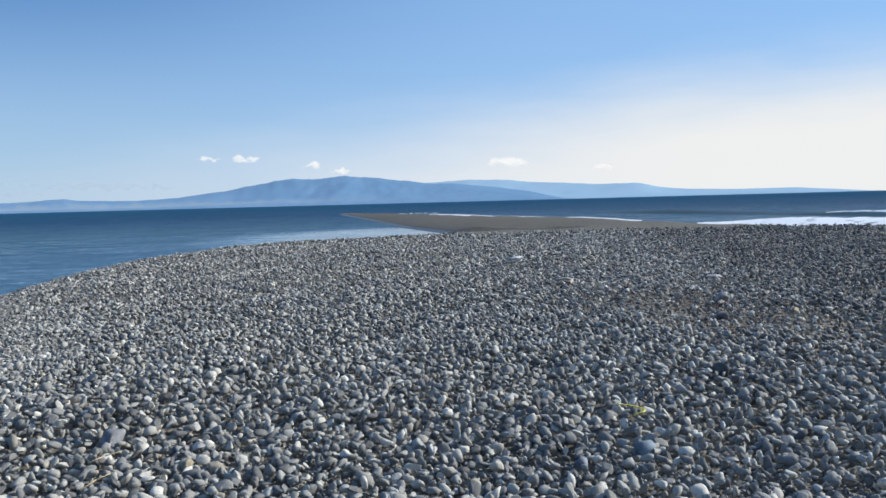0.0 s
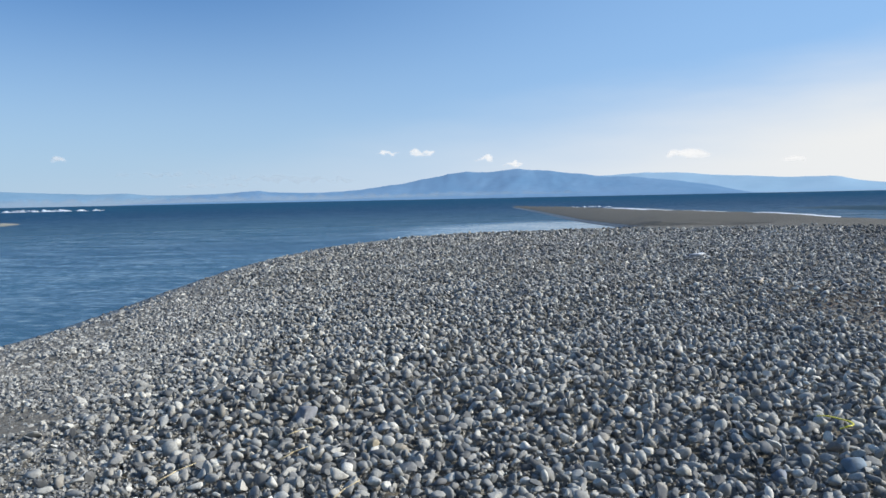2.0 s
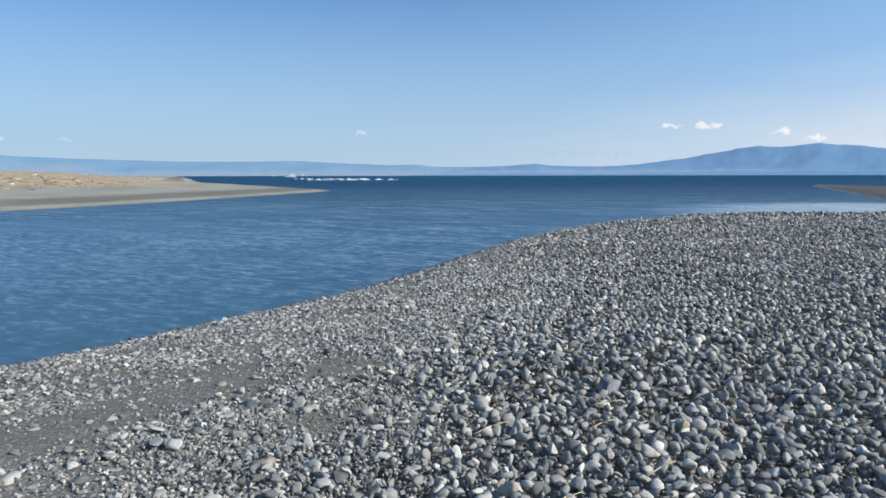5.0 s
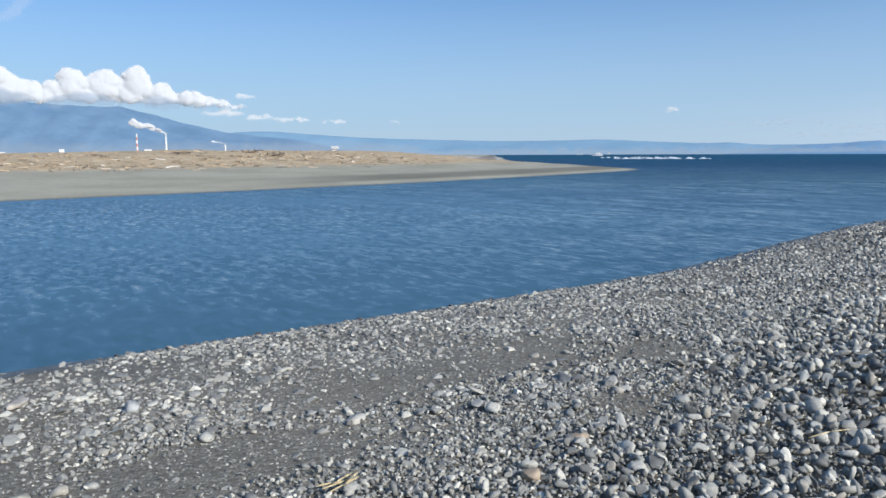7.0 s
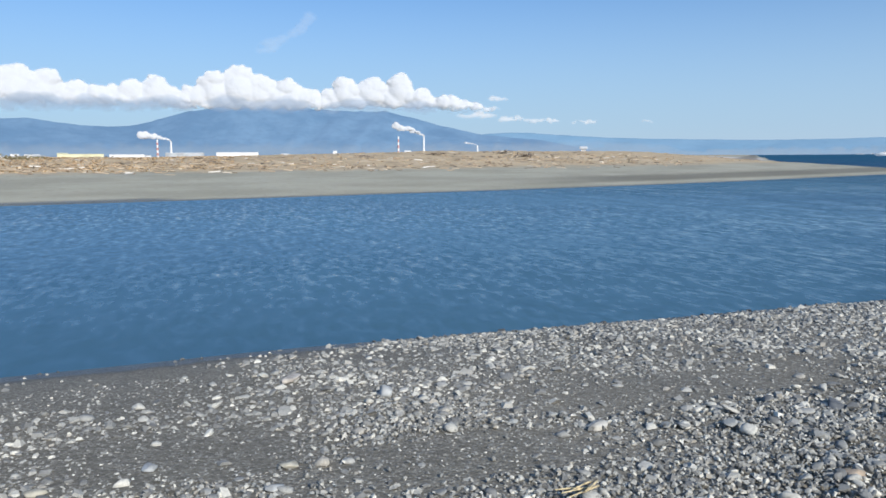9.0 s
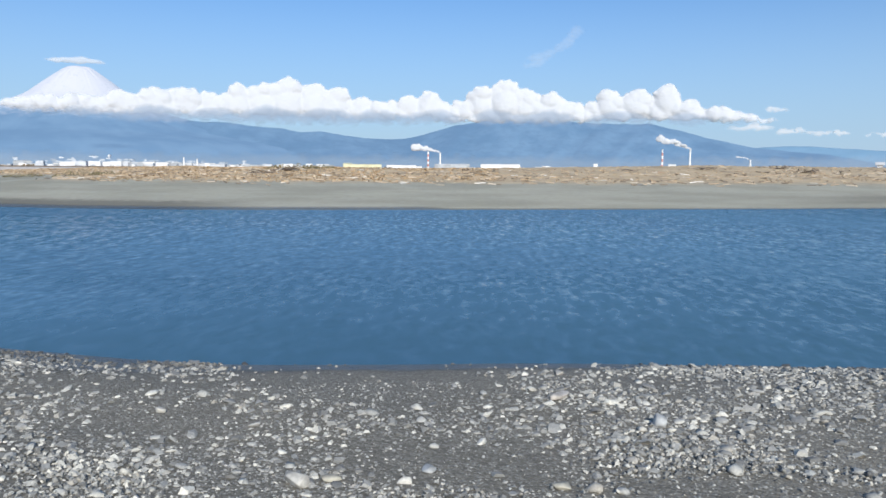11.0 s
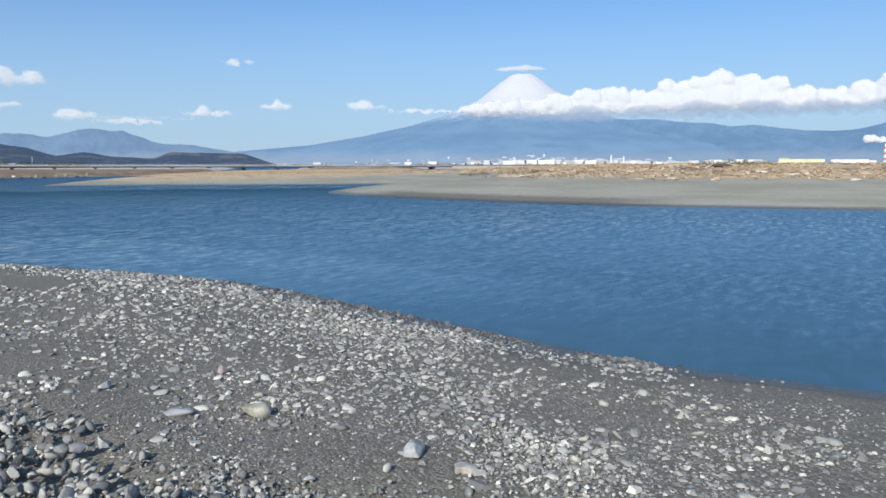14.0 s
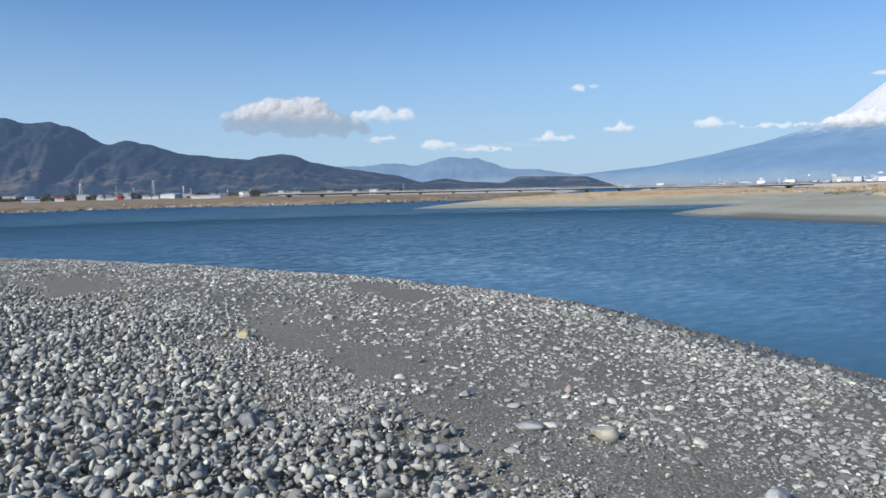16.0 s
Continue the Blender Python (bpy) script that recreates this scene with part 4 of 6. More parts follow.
def scatter(cell, r0, r1, a0, a1, seed, keep):
    """Jittered grid points between two radii and azimuths; keep(x, y, s, random) gives the odds."""
    rnd = np.random.default_rng(seed)
    n = int(2 * r1 / cell) + 2
    gx, gy = np.meshgrid(np.arange(n) * cell - r1, np.arange(n) * cell - r1)
    gx = gx.ravel() + rnd.uniform(-0.55, 0.55, gx.size) * cell
    gy = gy.ravel() + rnd.uniform(-0.55, 0.55, gy.size) * cell
    r = np.hypot(gx, gy)
    a = np.degrees(np.arctan2(-gx, gy))
    a = np.where(a < a0 - 20, a + 360, a)
    ok = (r > r0) & (r < r1) & (a > a0) & (a < a1)
    gx, gy = gx[ok], gy[ok]
    s = signed(NEAR_LAND, gx, gy)
    ok = (s > 0.02) & (rnd.uniform(0, 1, len(gx)) < keep(gx, gy, s))
    return gx[ok], gy[ok], s[ok], np.random.default_rng(seed + 1)


def sandy(x, y):
    """Bare patches of sand in the shingle: 1 is bare."""
    v = np.zeros(np.shape(x))
    for cx, cy, rx, ry in ((-4.8, 2.9, 0.55, 1.5), (-4.1, 1.1, 0.5, 0.9), (-6.4, -1.2, 0.9, 1.9), (-3.3, -3.3, 0.5, 1.1), (-2.7, -4.0, 0.6, 0.7), (-5.2, -2.3, 0.5, 0.6), (-3.1, -5.0, 0.35, 0.6), (-3.3, -6.8, 0.35, 0.8), (-3.1, -8.4, 0.4, 1.0),
                           (-4.5, -0.5, 0.4, 0.8), (-1.5, -14.6, 0.8, 2.4), (-6.0, -11.8, 0.5, 1.8), (-7.6, -14.6, 0.5, 2.0), (3.0, 10.5, 0.9, 2.2), (4.2, 9.0, 0.7, 1.2), (-4.3, 4.5, 0.3, 0.35), (-3.5, 3.4, 0.28, 0.3)):
        v = np.maximum(v, np.exp(-((x - cx) / rx) ** 2 - ((y - cy) / ry) ** 2))
    v = v + 0.2 * ripple(x, y, 2.3)
    return np.clip(v * 1.7 - 0.15, 0, 1)


def shingle():
    A0, A1 = -44, 196
    # the cobble ridge, near: large, middling and small stones
    near_r, mid_r = 4.6, 7.0
    thin = lambda x, y, s: is_cobble(x, y, s) * (1 - (0.35 + 0.4 * step01(5, 7, y)) * sandy(x, y))
    for k, (cell, lo, hi, odds, lift, sub, drop) in enumerate(((0.18, 0.10, 0.165, 0.7, 0.03, 2, 0.015), (0.074, 0.052, 0.118, 0.95, 0.035, 2, 0.02), (0.07, 0.05, 0.11, 0.97, 0.02, 2, 0.08), (0.043, 0.022, 0.045, 0.7, 0.04, 1, 0.045))):
        x, y, s, rnd = scatter(cell, 2.9, near_r, A0, A1, 100 + k, lambda x, y, s: odds * thin(x, y, s))
        pebble_field("cobbles", "blue-grey rounded river cobbles lying in a heaped ridge", x, y, rnd.uniform(lo, hi, len(x)) * (0.74 + 0.26 * step01(0, 1.2, s - cobble_edge(y))) * (1 - 0.14 * step01(1, 4, y)), sub, 120 + k, 0.2, flat=(0.34, 0.66), lift=lift, tilt=0.6, drop=drop, facet=0.25)
    for k, (cell, lo, hi, odds, r0, r1, sub, drop) in enumerate(((0.19, 0.09, 0.14, 0.7, near_r, 16, 1, 0.02), (0.076, 0.05, 0.116, 0.95, near_r, mid_r, 2, 0.02), (0.075, 0.05, 0.11, 0.97, near_r, mid_r, 1, 0.08), (0.076, 0.05, 0.116, 0.95, mid_r, 11, 1, 0.02), (0.08, 0.05, 0.11, 0.95, mid_r, 13, 0, 0.08),
                                                                 (0.1, 0.065, 0.13, 0.95, 11, 17, 0, 0.02), (0.125, 0.085, 0.165, 0.92, 17, 30, 0, 0.02), (0.2, 0.12, 0.22, 0.85, 30, 52, 0, 0.02))):
        x, y, s, rnd = scatter(cell, r0, r1, A0, A1, 140 + k, lambda x, y, s: odds * thin(x, y, s) * step01(37, 31.5, y))
        pebble_field("cobbles", "grey cobbles spread over the beach towards the sea", x, y, rnd.uniform(lo, hi, len(x)), sub, 160 + k, 0.2, flat=(0.3, 0.62), lift=0.045, tilt=0.62, drop=drop, facet=0.3 if sub else 0.6)
    # under and behind the walker the same ridge goes on
    for k, (cell, r0, r1, a0, a1, lo, hi) in enumerate(((0.085, 0.0, 2.9, -180, 180, 0.05, 0.11), (0.13, 2.9, 9, A1, 360 + A0, 0.07, 0.14), (0.3, 9, 24, A1, 360 + A0, 0.12, 0.24), (0.08, 0.0, 2.9, -180, 180, 0.055, 0.11))):
        x, y, s, rnd = scatter(cell, r0, r1, a0, a1, 170 + k, lambda x, y, s: 0.95 * is_cobble(x, y, s))
        pebble_field("cobbles", "grey cobbles of the beach ridge", x, y, rnd.uniform(lo, hi, len(x)), 1 if k == 0 else 0, 175 + k, 0.2, flat=(0.3, 0.6), lift=0.03, drop=0.02)

    def grit_odds(x, y, s):
        """Fine dark gravel lies thickest along the foot of the cobble ridge."""
        foot = np.exp(-((s - cobble_edge(y) + 0.5) / 0.9) ** 2)
        return np.clip(0.4 + foot, 0, 0.95) * (1 - 0.8 * sandy(x, y)) * step01(0.2, 0.8, s)

    # fine blue-grey gravel between the sand and the cobbles
    def fine_odds(x, y, s):
        wide = 0.6 + 0.4 * step01(-1.0, 0.6, y)
        band = step01(-1.9 * wide, -0.9 * wide, s - cobble_edge(y) + 0.4 * ripple(x, y, 1.6)) * step01(1.0, 0.2, s - cobble_edge(y))
        return 0.93 * band * (1 - 0.95 * sandy(x, y)) * (1 - 0.45 * step01(-3.5, -6.5, y))

    for k, (cell, lo, hi, r0, r1) in enumerate(((0.032, 0.018, 0.042, 2.9, 5.4), (0.045, 0.025, 0.055, 5.4, 9.0), (0.065, 0.04, 0.08, 9.0, 14.0))):
        x, y, s, rnd = scatter(cell, r0, r1, A0, A1, 230 + k, fine_odds)
        pebble_field("gravel", "fine blue-grey gravel at the foot of the cobble ridge", x, y, rnd.uniform(lo, hi, len(x)), 3, 235 + k, 0.2, flat=(0.35, 0.7), tilt=0.5, lift=0.012, facet=0.8)

    # larger flat stones lying on that gravel
    x, y, s, rnd = scatter(0.15, 2.9, 9.0, A0, A1, 240, lambda x, y, s: 0.42 * fine_odds(x, y, s) * step01(1.5, 3, y))
    pebble_field("cobbles", "flat grey stones lying singly on fine gravel", x, y, rnd.uniform(0.06, 0.135, len(x)), 2, 241, 0.2, flat=(0.26, 0.45), tilt=0.3, lift=0.03, facet=0.3)

    # the strip along the river: paler, flatter stones on sand
    for k, (cell, lo, hi, odds, r0, r1, sub) in enumerate(((0.24, 0.08, 0.13, 0.45, 3, 24, 1), (0.12, 0.04, 0.085, 0.8, 3, 12, 1), (0.075, 0.04, 0.09, 0.78, 3, 12, 3), (0.045, 0.022, 0.05, 0.85, 3, 9, 3), (0.03, 0.011, 0.028, 0.75, 3, 6.5, 3), (0.12, 0.05, 0.1, 0.9, 12, 24, 3), (0.1, 0.065, 0.125, 0.62, 7, 24, 3), (0.032, 0.010, 0.024, 0.75, 3.2, 5.2, 0), (0.2, 0.07, 0.13, 0.85, 24, 48, 0))):
        def odds_at(x, y, s, odds=odds, bare=0.95 if hi > 0.04 else 0.5):
            more = step01(3.5, 7, y)
            calm = step01(-3.2, -1.8, y) * step01(2.0, 0.2, y)
            edge = step01(0.1 + 0.5 * calm, 0.35 + 1.1 * calm, s + 0.25 * ripple(x, y, 1.3))
            clump = 0.78 + 0.4 * step01(-0.35, 0.45, ripple(x, y, 1.7) + 0.7 * ripple(y, x, 0.8))
            lane = np.exp(-((s - cobble_edge(y) + 1.3) / 1.5) ** 2) * step01(1.5, -2.5, y)
            thinner = 0.36 * step01(-4.0, -6.0, y) * step01(-12.5, -11, y) * step01(2.0, 3.2, s)
            return clump * (1 - thinner) * (1 - 0.42 * lane) * odds * (1 - is_cobble(x, y, s)) * (1 - bare * sandy(x, y)) * (0.03 + 0.97 * edge) * (0.7 + 0.3 * more) * step01(37, 32, y)
        if lo == 0.065:
            base_odds = odds_at
            odds_at = lambda x, y, s: base_odds(x, y, s) * step01(-5.5, -9, y)
        if hi < 0.025:
            odds_at = grit_odds
        x, y, s, rnd = scatter(cell, r0, r1, A0, A1, 180 + k, odds_at)
        pebble_field("gravel", "pale grey flat pebbles scattered on dark river sand", x, y, lo + (hi * 1.15 - lo) * rnd.uniform(0, 1, len(x)) ** 1.7, sub, 200 + k, 0.3, flat=(0.25, 0.5), tilt=0.28, material=M_GRAVEL, facet=0.6 if sub == 1 else 1.0)


shingle()


# ---- an eroded edge of the sand bar over the lagoon ----
def scarp():
    line = smooth_line([(-0.6, 46.9), (0.6, 46.0), (2.0, 45.0), (3.4, 44.1), (5.0, 43.4), (6.6, 42.6), (8.0, 41.6)], 5)
    d = np.gradient(line, axis=0)
    inward = np.stack([-d[:, 1], d[:, 0]], 1) / np.linalg.norm(d, axis=1)[:, None]
    n = len(line)
    end = np.minimum(1, np.minimum(np.arange(n), n - 1 - np.arange(n)) / 6)
    verts = []
    for off, z in ((0.0, -0.06), (0.03, 0.07), (0.05, 0.17), (0.25, 0.19), (0.9, 0.16), (1.8, 0.0)):
        p = line + inward * (off + 0.05 * np.sin(np.arange(n) * 1.7))[:, None]
        floor_z = np.maximum(height(p[:, 0], p[:, 1]) if off > 0.3 else np.zeros(n), 0)
        verts.append(np.column_stack([p, floor_z - 0.03 + z * end * (0.85 + 0.15 * np.sin(np.arange(n) * 0.9))]))
    faces = [(r * n + i, r * n + i + 1, (r + 1) * n + i + 1, (r + 1) * n + i) for r in range(5) for i in range(n - 1)]
    ob = new("ground_scarp", mesh_from("ground_scarp", np.vstack(verts), faces, M_GROUND, smooth=False))
    tagged(ob, "low eroded edge of dark sand along the bar", "ground", kind="structure")


scarp()


# ---- surf ----
def foam_material():
    m = Mat("sea_foam", rough=0.6, color=(0.85, 0.88, 0.9))
    n = m.noise(m.coords((0.6, 0.6, 1.0)), 1.3, 5, 0.65)
    m.color(m.mix(m.span(n, 0.3, 0.47), (0.05, 0.14, 0.17), (0.86, 0.89, 0.9)))
    return m.bump(n, 0.6, 0.15).m


M_FOAM = foam_material()
M_SWELL = Mat("swell_water", rough=0.45, color=(0.006, 0.036, 0.048), spec=0.1).m


def offset_line(line, k):
    d = np.gradient(line, axis=0)
    nrm = np.stack([d[:, 1], -d[:, 0]], 1) / np.linalg.norm(d, axis=1)[:, None]
    return line - nrm * k


def breaker(name, label, inner, outer, tall, material, i0, i1, seed, peak=0.35):
    """A wave that runs along the sea shore between two distances from it."""
    fine = smooth_line([tuple(p) for p in sea_line], 3)[i0:i1]
    a, b = offset_line(fine, inner), offset_line(fine, outer)
    rows, n = 9, len(fine)
    verts = []
    for r in range(rows):
        t = r / (rows - 1)
        bump = math.sin(math.pi * min(1, t / (2 * peak) if t < peak else 0.5 + (t - peak) / (2 * (1 - peak)))) ** 1.3
        p = a + (b - a) * t
        for i in range(n):
            w = 0.6 + 0.5 * noise.noise(Vector((i * 0.11 + seed, t * 1.5, 0))) + 0.25 * noise.noise(Vector((i * 0.5, t * 4, seed)))
            end = min(1.0, i / 6, (n - 1 - i) / 6)
            verts.append((p[i, 0] + 0.6 * noise.noise(Vector((i * 0.2, seed, 1.1))), p[i, 1], -0.03 + tall * bump * max(0.1, w) * end))
    faces = [(r * n + i, r * n + i + 1, (r + 1) * n + i + 1, (r + 1) * n + i) for r in range(rows - 1) for i in range(n - 1)]
    ob = new(name, mesh_from(name, verts, faces, material))
    return tagged(ob, label, "wave", kind="structure")


breaker("water_bore", "white foaming bore running up the sea shore", 3.5, 15, 0.42, M_FOAM, 38, 112, 4, 0.35)
breaker("water_bore_far", "small foaming breaker behind the sand spit", 3, 9, 0.36, M_FOAM, 0, 34, 8, 0.4)
breaker("water_swell", "dark green swell about to break", 21, 29, 0.5, M_SWELL, 12, 84, 14, 0.4)
breaker("water_crest", "foam flecks on the crest of a swell", 23, 25.5, 0.56, M_FOAM, 29, 52, 19, 0.5)


def bar_break(az0, az1, d, tall, seed):
    """A broken line of white water over a shallow bar."""
    verts, faces, n = [], [], 60
    for r in range(3):
        for i in range(n):
            az = az0 + (az1 - az0) * i / (n - 1)
            h = tall * max(0.0, 0.35 + 1.2 * noise.noise(Vector((i * 0.35, seed, 0.2)))) * (1 if r == 1 else 0)
            verts.append(tuple(polar(az, d + (r - 1) * 3.0 + 4 * noise.noise(Vector((i * 0.1, seed, 3))), -0.02 + h)))
    faces = [(r * n + i, r * n + i + 1, (r + 1) * n + i + 1, (r + 1) * n + i) for r in range(2) for i in range(n - 1)]
    ob = new("water_bar_break", mesh_from("bar_break", verts, faces, M_FOAM))
    return tagged(ob, "thin white line of surf over the river bar", "wave", kind="structure")


bar_break(36.9, 43.8, 330, 0.75, 2)
bar_break(39.5, 44.5, 420, 0.7, 5)
bar_break(0.2, 4.5, 136, 0.11, 9)

# ---- the far spit: dry grass, driftwood, litter ----
def grass_material():
    m = Mat("dry_grass", rough=0.9, spec=0.2)
    blade = m.ramp(m.n("NewGeometry").outputs["Random Per Island"], [(0, (0.22, 0.165, 0.11)), (0.35, (0.38, 0.29, 0.19)), (0.75, (0.48, 0.37, 0.25)), (1, (0.58, 0.49, 0.37))])
    patch = m.noise(m.coords(), 0.16, 4)
    m.color(m.mix(m.span(patch, 0.35, 0.65, 0, 0.6), blade, m.mix(0.6, blade, (0.56, 0.37, 0.18))))
    return m.m


M_GRASS = grass_material()
M_LOG = plain("weathered_driftwood", (0.36, 0.29, 0.21), 0.9, var=0.35, scale=2.0)
M_LOG_DARK = plain("dark_driftwood", (0.13, 0.10, 0.08), 0.9, var=0.35, scale=2.0)
M_LOG_PALE = plain("bleached_driftwood", (0.44, 0.39, 0.32), 0.9, var=0.3, scale=2.0)


def spit_points(n, seed, x0, x1, y0, y1, f0, f1):
    rnd = np.random.default_rng(seed)
    x, y = rnd.uniform(x0, x1, n), rnd.uniform(y0, y1, n)
    f = signed(FAR_LAND, x, y)
    ok = (f > f0) & (f < f1)
    return x[ok], y[ok], f[ok], rnd


def dry_grass():
    verts, faces = [], []
    sets = ((30000, 1, -110, -40, -75, 0, 15, 48, 0.13), (22000, 2, -110, -45, -120, -62, 9, 36, 0.06), (6000, 3, -120, -40, 0, 62, 16, 48, 0.09), (5000, 4, -210, -80, -150, 60, 48, 120, 0.16))
    for n, seed, x0, x1, y0, y1, f0, f1, tall in sets:
        x, y, f, rnd = spit_points(n, seed, x0, x1, y0, y1, f0, f1)
        keep = rnd.uniform(0, 1, len(x)) < np.clip(0.75 + 0.4 * ripple(x, y, 14.0), 0.1, 1)
        x, y = x[keep], y[keep]
        z = height(x, y)
        for i in range(len(x)):
            for k in range(3):
                a, lean = rnd.uniform(0, 6.28), rnd.uniform(0.5, 3.0)
                h, w = 0.55 * tall * rnd.uniform(0.4, 1.2), rnd.uniform(0.06, 0.22)
                px, py = x[i] + rnd.normal(0, 0.15), y[i] + rnd.normal(0, 0.15)
                b = len(verts)
                verts += [(px - w * math.sin(a), py + w * math.cos(a), z[i] - 0.05), (px + w * math.sin(a), py - w * math.cos(a), z[i] - 0.05),
                          (px + lean * h * math.cos(a), py + lean * h * math.sin(a), z[i] + h)]
                faces.append((b, b + 1, b + 2))
    ob = new("dry_grass", mesh_from("dry_grass", verts, faces, M_GRASS, smooth=False))
    tagged(ob, "tufts of golden dry grass on the far spit", "grass", kind="stuff")


dry_grass()


def log_mesh(rnd, length, r):
    """A bent, tapered, broken-ended log with a stub of a branch."""
    bm = bmesh.new()
    sides, rings = 7, []
    pts = [Vector((length * (t - 0.5), 0.06 * length * math.sin(t * 3 + rnd.uniform(0, 2)), r * 0.5 + 0.12 * r * rnd.uniform(-1, 1))) for t in np.linspace(0, 1, 6)]
    for i, p in enumerate(pts):
        rad = r * (1 - 0.5 * i / 5) * rnd.uniform(0.9, 1.1)
        rings.append([bm.verts.new(p + Vector((rnd.uniform(-0.1, 0.1) * r, rad * math.cos(6.283 * k / sides), rad * math.sin(6.283 * k / sides)))) for k in range(sides)])
    for i in range(5):
        for k in range(sides):
            bm.faces.new((rings[i][k], rings[i][(k + 1) % sides], rings[i + 1][(k + 1) % sides], rings[i + 1][k]))
    bm.faces.new(rings[0][::-1])
    bm.faces.new(rings[-1])
    return bm


def branch_mesh(rnd, length, r):
    bm = bmesh.new()
    u = rnd.uniform(-0.3, 0.2) * length
    tube(bm, (u, 0, r * 0.6), (u + 0.25 * length, rnd.choice((-1, 1)) * 0.2 * length, r * 0.8 + 0.07 * length), r * 0.4, r * 0.15, 6)
    return bm


def driftwood():
    rnd = random.Random(8)
    x, y, f, _ = spit_points(420, 11, -95, -42, -35, 38, 13, 34)
    for i in range(46):
        length = rnd.choice((0.6, 0.8, 1.1, 1.5, 2.4)) * rnd.uniform(0.8, 1.2)
        r = length * rnd.uniform(0.015, 0.03)
        tone = rnd.choice((0, 0, 1, 2, 2))
        mat = (M_LOG, M_LOG_DARK, M_LOG_PALE)[tone]
        label = ("weathered brown driftwood log lying on the far spit", "dark wet driftwood log lying on the far spit", "bleached pale driftwood log lying on the far spit")[tone]
        root = new("driftwood_log")
        tagged(root, label, "driftwood", "driftwood on the far spit")
        part("trunk", log_mesh(rnd, length, r), mat, root, smooth=True)
        if length > 1.6:
            part("branch", branch_mesh(rnd, length, r), mat, root, smooth=True)
        root.matrix_basis = pose(x[i], y[i], float(height(x[i], y[i])) - 0.02 + r * 0.4, 0, rnd.uniform(-4, 4), rnd.uniform(40, 150))
    # small sticks, nobody could count them
    verts, faces = [], []
    xs, ys, fs, nr = spit_points(7600, 12, -100, -36, -60, 44, 11, 32)
    keep = nr.uniform(0, 1, len(xs)) < np.exp(-((fs - 19) / 7) ** 2)
    xs, ys = xs[keep], ys[keep]
    zs = height(xs, ys)
    for i in range(len(xs)):
        a, ln, w = nr.uniform(0, 6.28), nr.uniform(0.2, 0.8), nr.uniform(0.008, 0.022)
        dx, dy = math.cos(a) * ln / 2, math.sin(a) * ln / 2
        ox, oy = -math.sin(a) * w, math.cos(a) * w
        z0, z1 = zs[i] + nr.uniform(0, 0.05), zs[i] + nr.uniform(0, 0.12)
        b = len(verts)
        verts += [(xs[i] - dx - ox, ys[i] - dy - oy, z0 - 0.03), (xs[i] - dx + ox, ys[i] - dy + oy, z0 - 0.03), (xs[i] - dx, ys[i] - dy, z0 + 2 * w),
                  (xs[i] + dx - ox, ys[i] + dy - oy, z1 - 0.03), (xs[i] + dx + ox, ys[i] + dy + oy, z1 - 0.03), (xs[i] + dx, ys[i] + dy, z1 + 2 * w)]
        faces += [(b, b + 1, b + 2), (b + 4, b + 3, b + 5), (b, b + 3, b + 1), (b + 1, b + 3, b + 4), (b + 1, b + 4, b + 2), (b + 2, b + 4, b + 5), (b + 2, b + 5, b), (b, b + 5, b + 3)]
    m = Mat("stick_litter", rough=0.9)
    m.color(m.ramp(m.n("NewGeometry").outputs["Random Per Island"], [(0, (0.1, 0.08, 0.055)), (0.5, (0.33, 0.25, 0.17)), (0.88, (0.43, 0.35, 0.26)), (1, (0.62, 0.59, 0.54))]))
    ob = new("driftwood_sticks", mesh_from("driftwood_sticks", verts, faces, m.m, smooth=False))
    tagged(ob, "tangle of brown and bleached sticks washed onto the far spit", "driftwood", kind="stuff")


driftwood()


def brush_heap(az, d, wide, tall, count, seed, dark):
    """A washed-up heap of crossed branches."""
    rnd = random.Random(seed)
    p = polar(az, d)
    root = new("driftwood_heap")
    tagged(root, "washed-up heap of crossed dead branches on the far spit", "driftwood", "driftwood on the far spit")
    for k in range(count):
        bm = bmesh.new()
        a, ln = rnd.uniform(0, 6.28), wide * rnd.uniform(0.3, 0.8)
        cx, cy, cz = rnd.gauss(0, 0.2) * wide, rnd.gauss(0, 0.12) * wide, tall * rnd.uniform(0.05, 0.5)
        dx, dy, dz = math.cos(a) * ln / 2, math.sin(a) * ln / 2, tall * rnd.uniform(-0.25, 0.45)
        r = wide * rnd.uniform(0.008, 0.022)
        mid = (cx + rnd.uniform(-0.1, 0.1) * ln, cy, cz + 0.1 * tall)
        tube(bm, (cx - dx, cy - dy, max(0.0, cz - dz)), mid, r, r * 0.85, 6)
        tube(bm, mid, (cx + dx, cy + dy, max(0.02, cz + dz)), r * 0.85, r * 0.4, 6)
        part("branch", bm, M_LOG_DARK if rnd.random() < dark else rnd.choice((M_LOG, M_LOG_PALE)), root, smooth=True)
    root.matrix_basis = pose(p.x, p.y, float(height(p.x, p.y)) - 0.03, 0, 0, az)


for k, (az, d, wide, tall, count, dark) in enumerate(((68.6, 75, 2.6, 0.75, 22, 0.55), (70.2, 78, 2.4, 0.5, 16, 0.4), (105.6, 62, 2.8, 0.55, 18, 0.7), (107.6, 60, 2.2, 0.4, 12, 0.8), (98.5, 66, 2.6, 0.35, 12, 0.4), (92.4, 66, 2.0, 0.3, 10, 0.3), (81.0, 68, 2.2, 0.35, 12, 0.4), (75.4, 72, 2.4, 0.4, 14, 0.4))):
    brush_heap(az, d, wide, tall, count, 60 + k, dark)

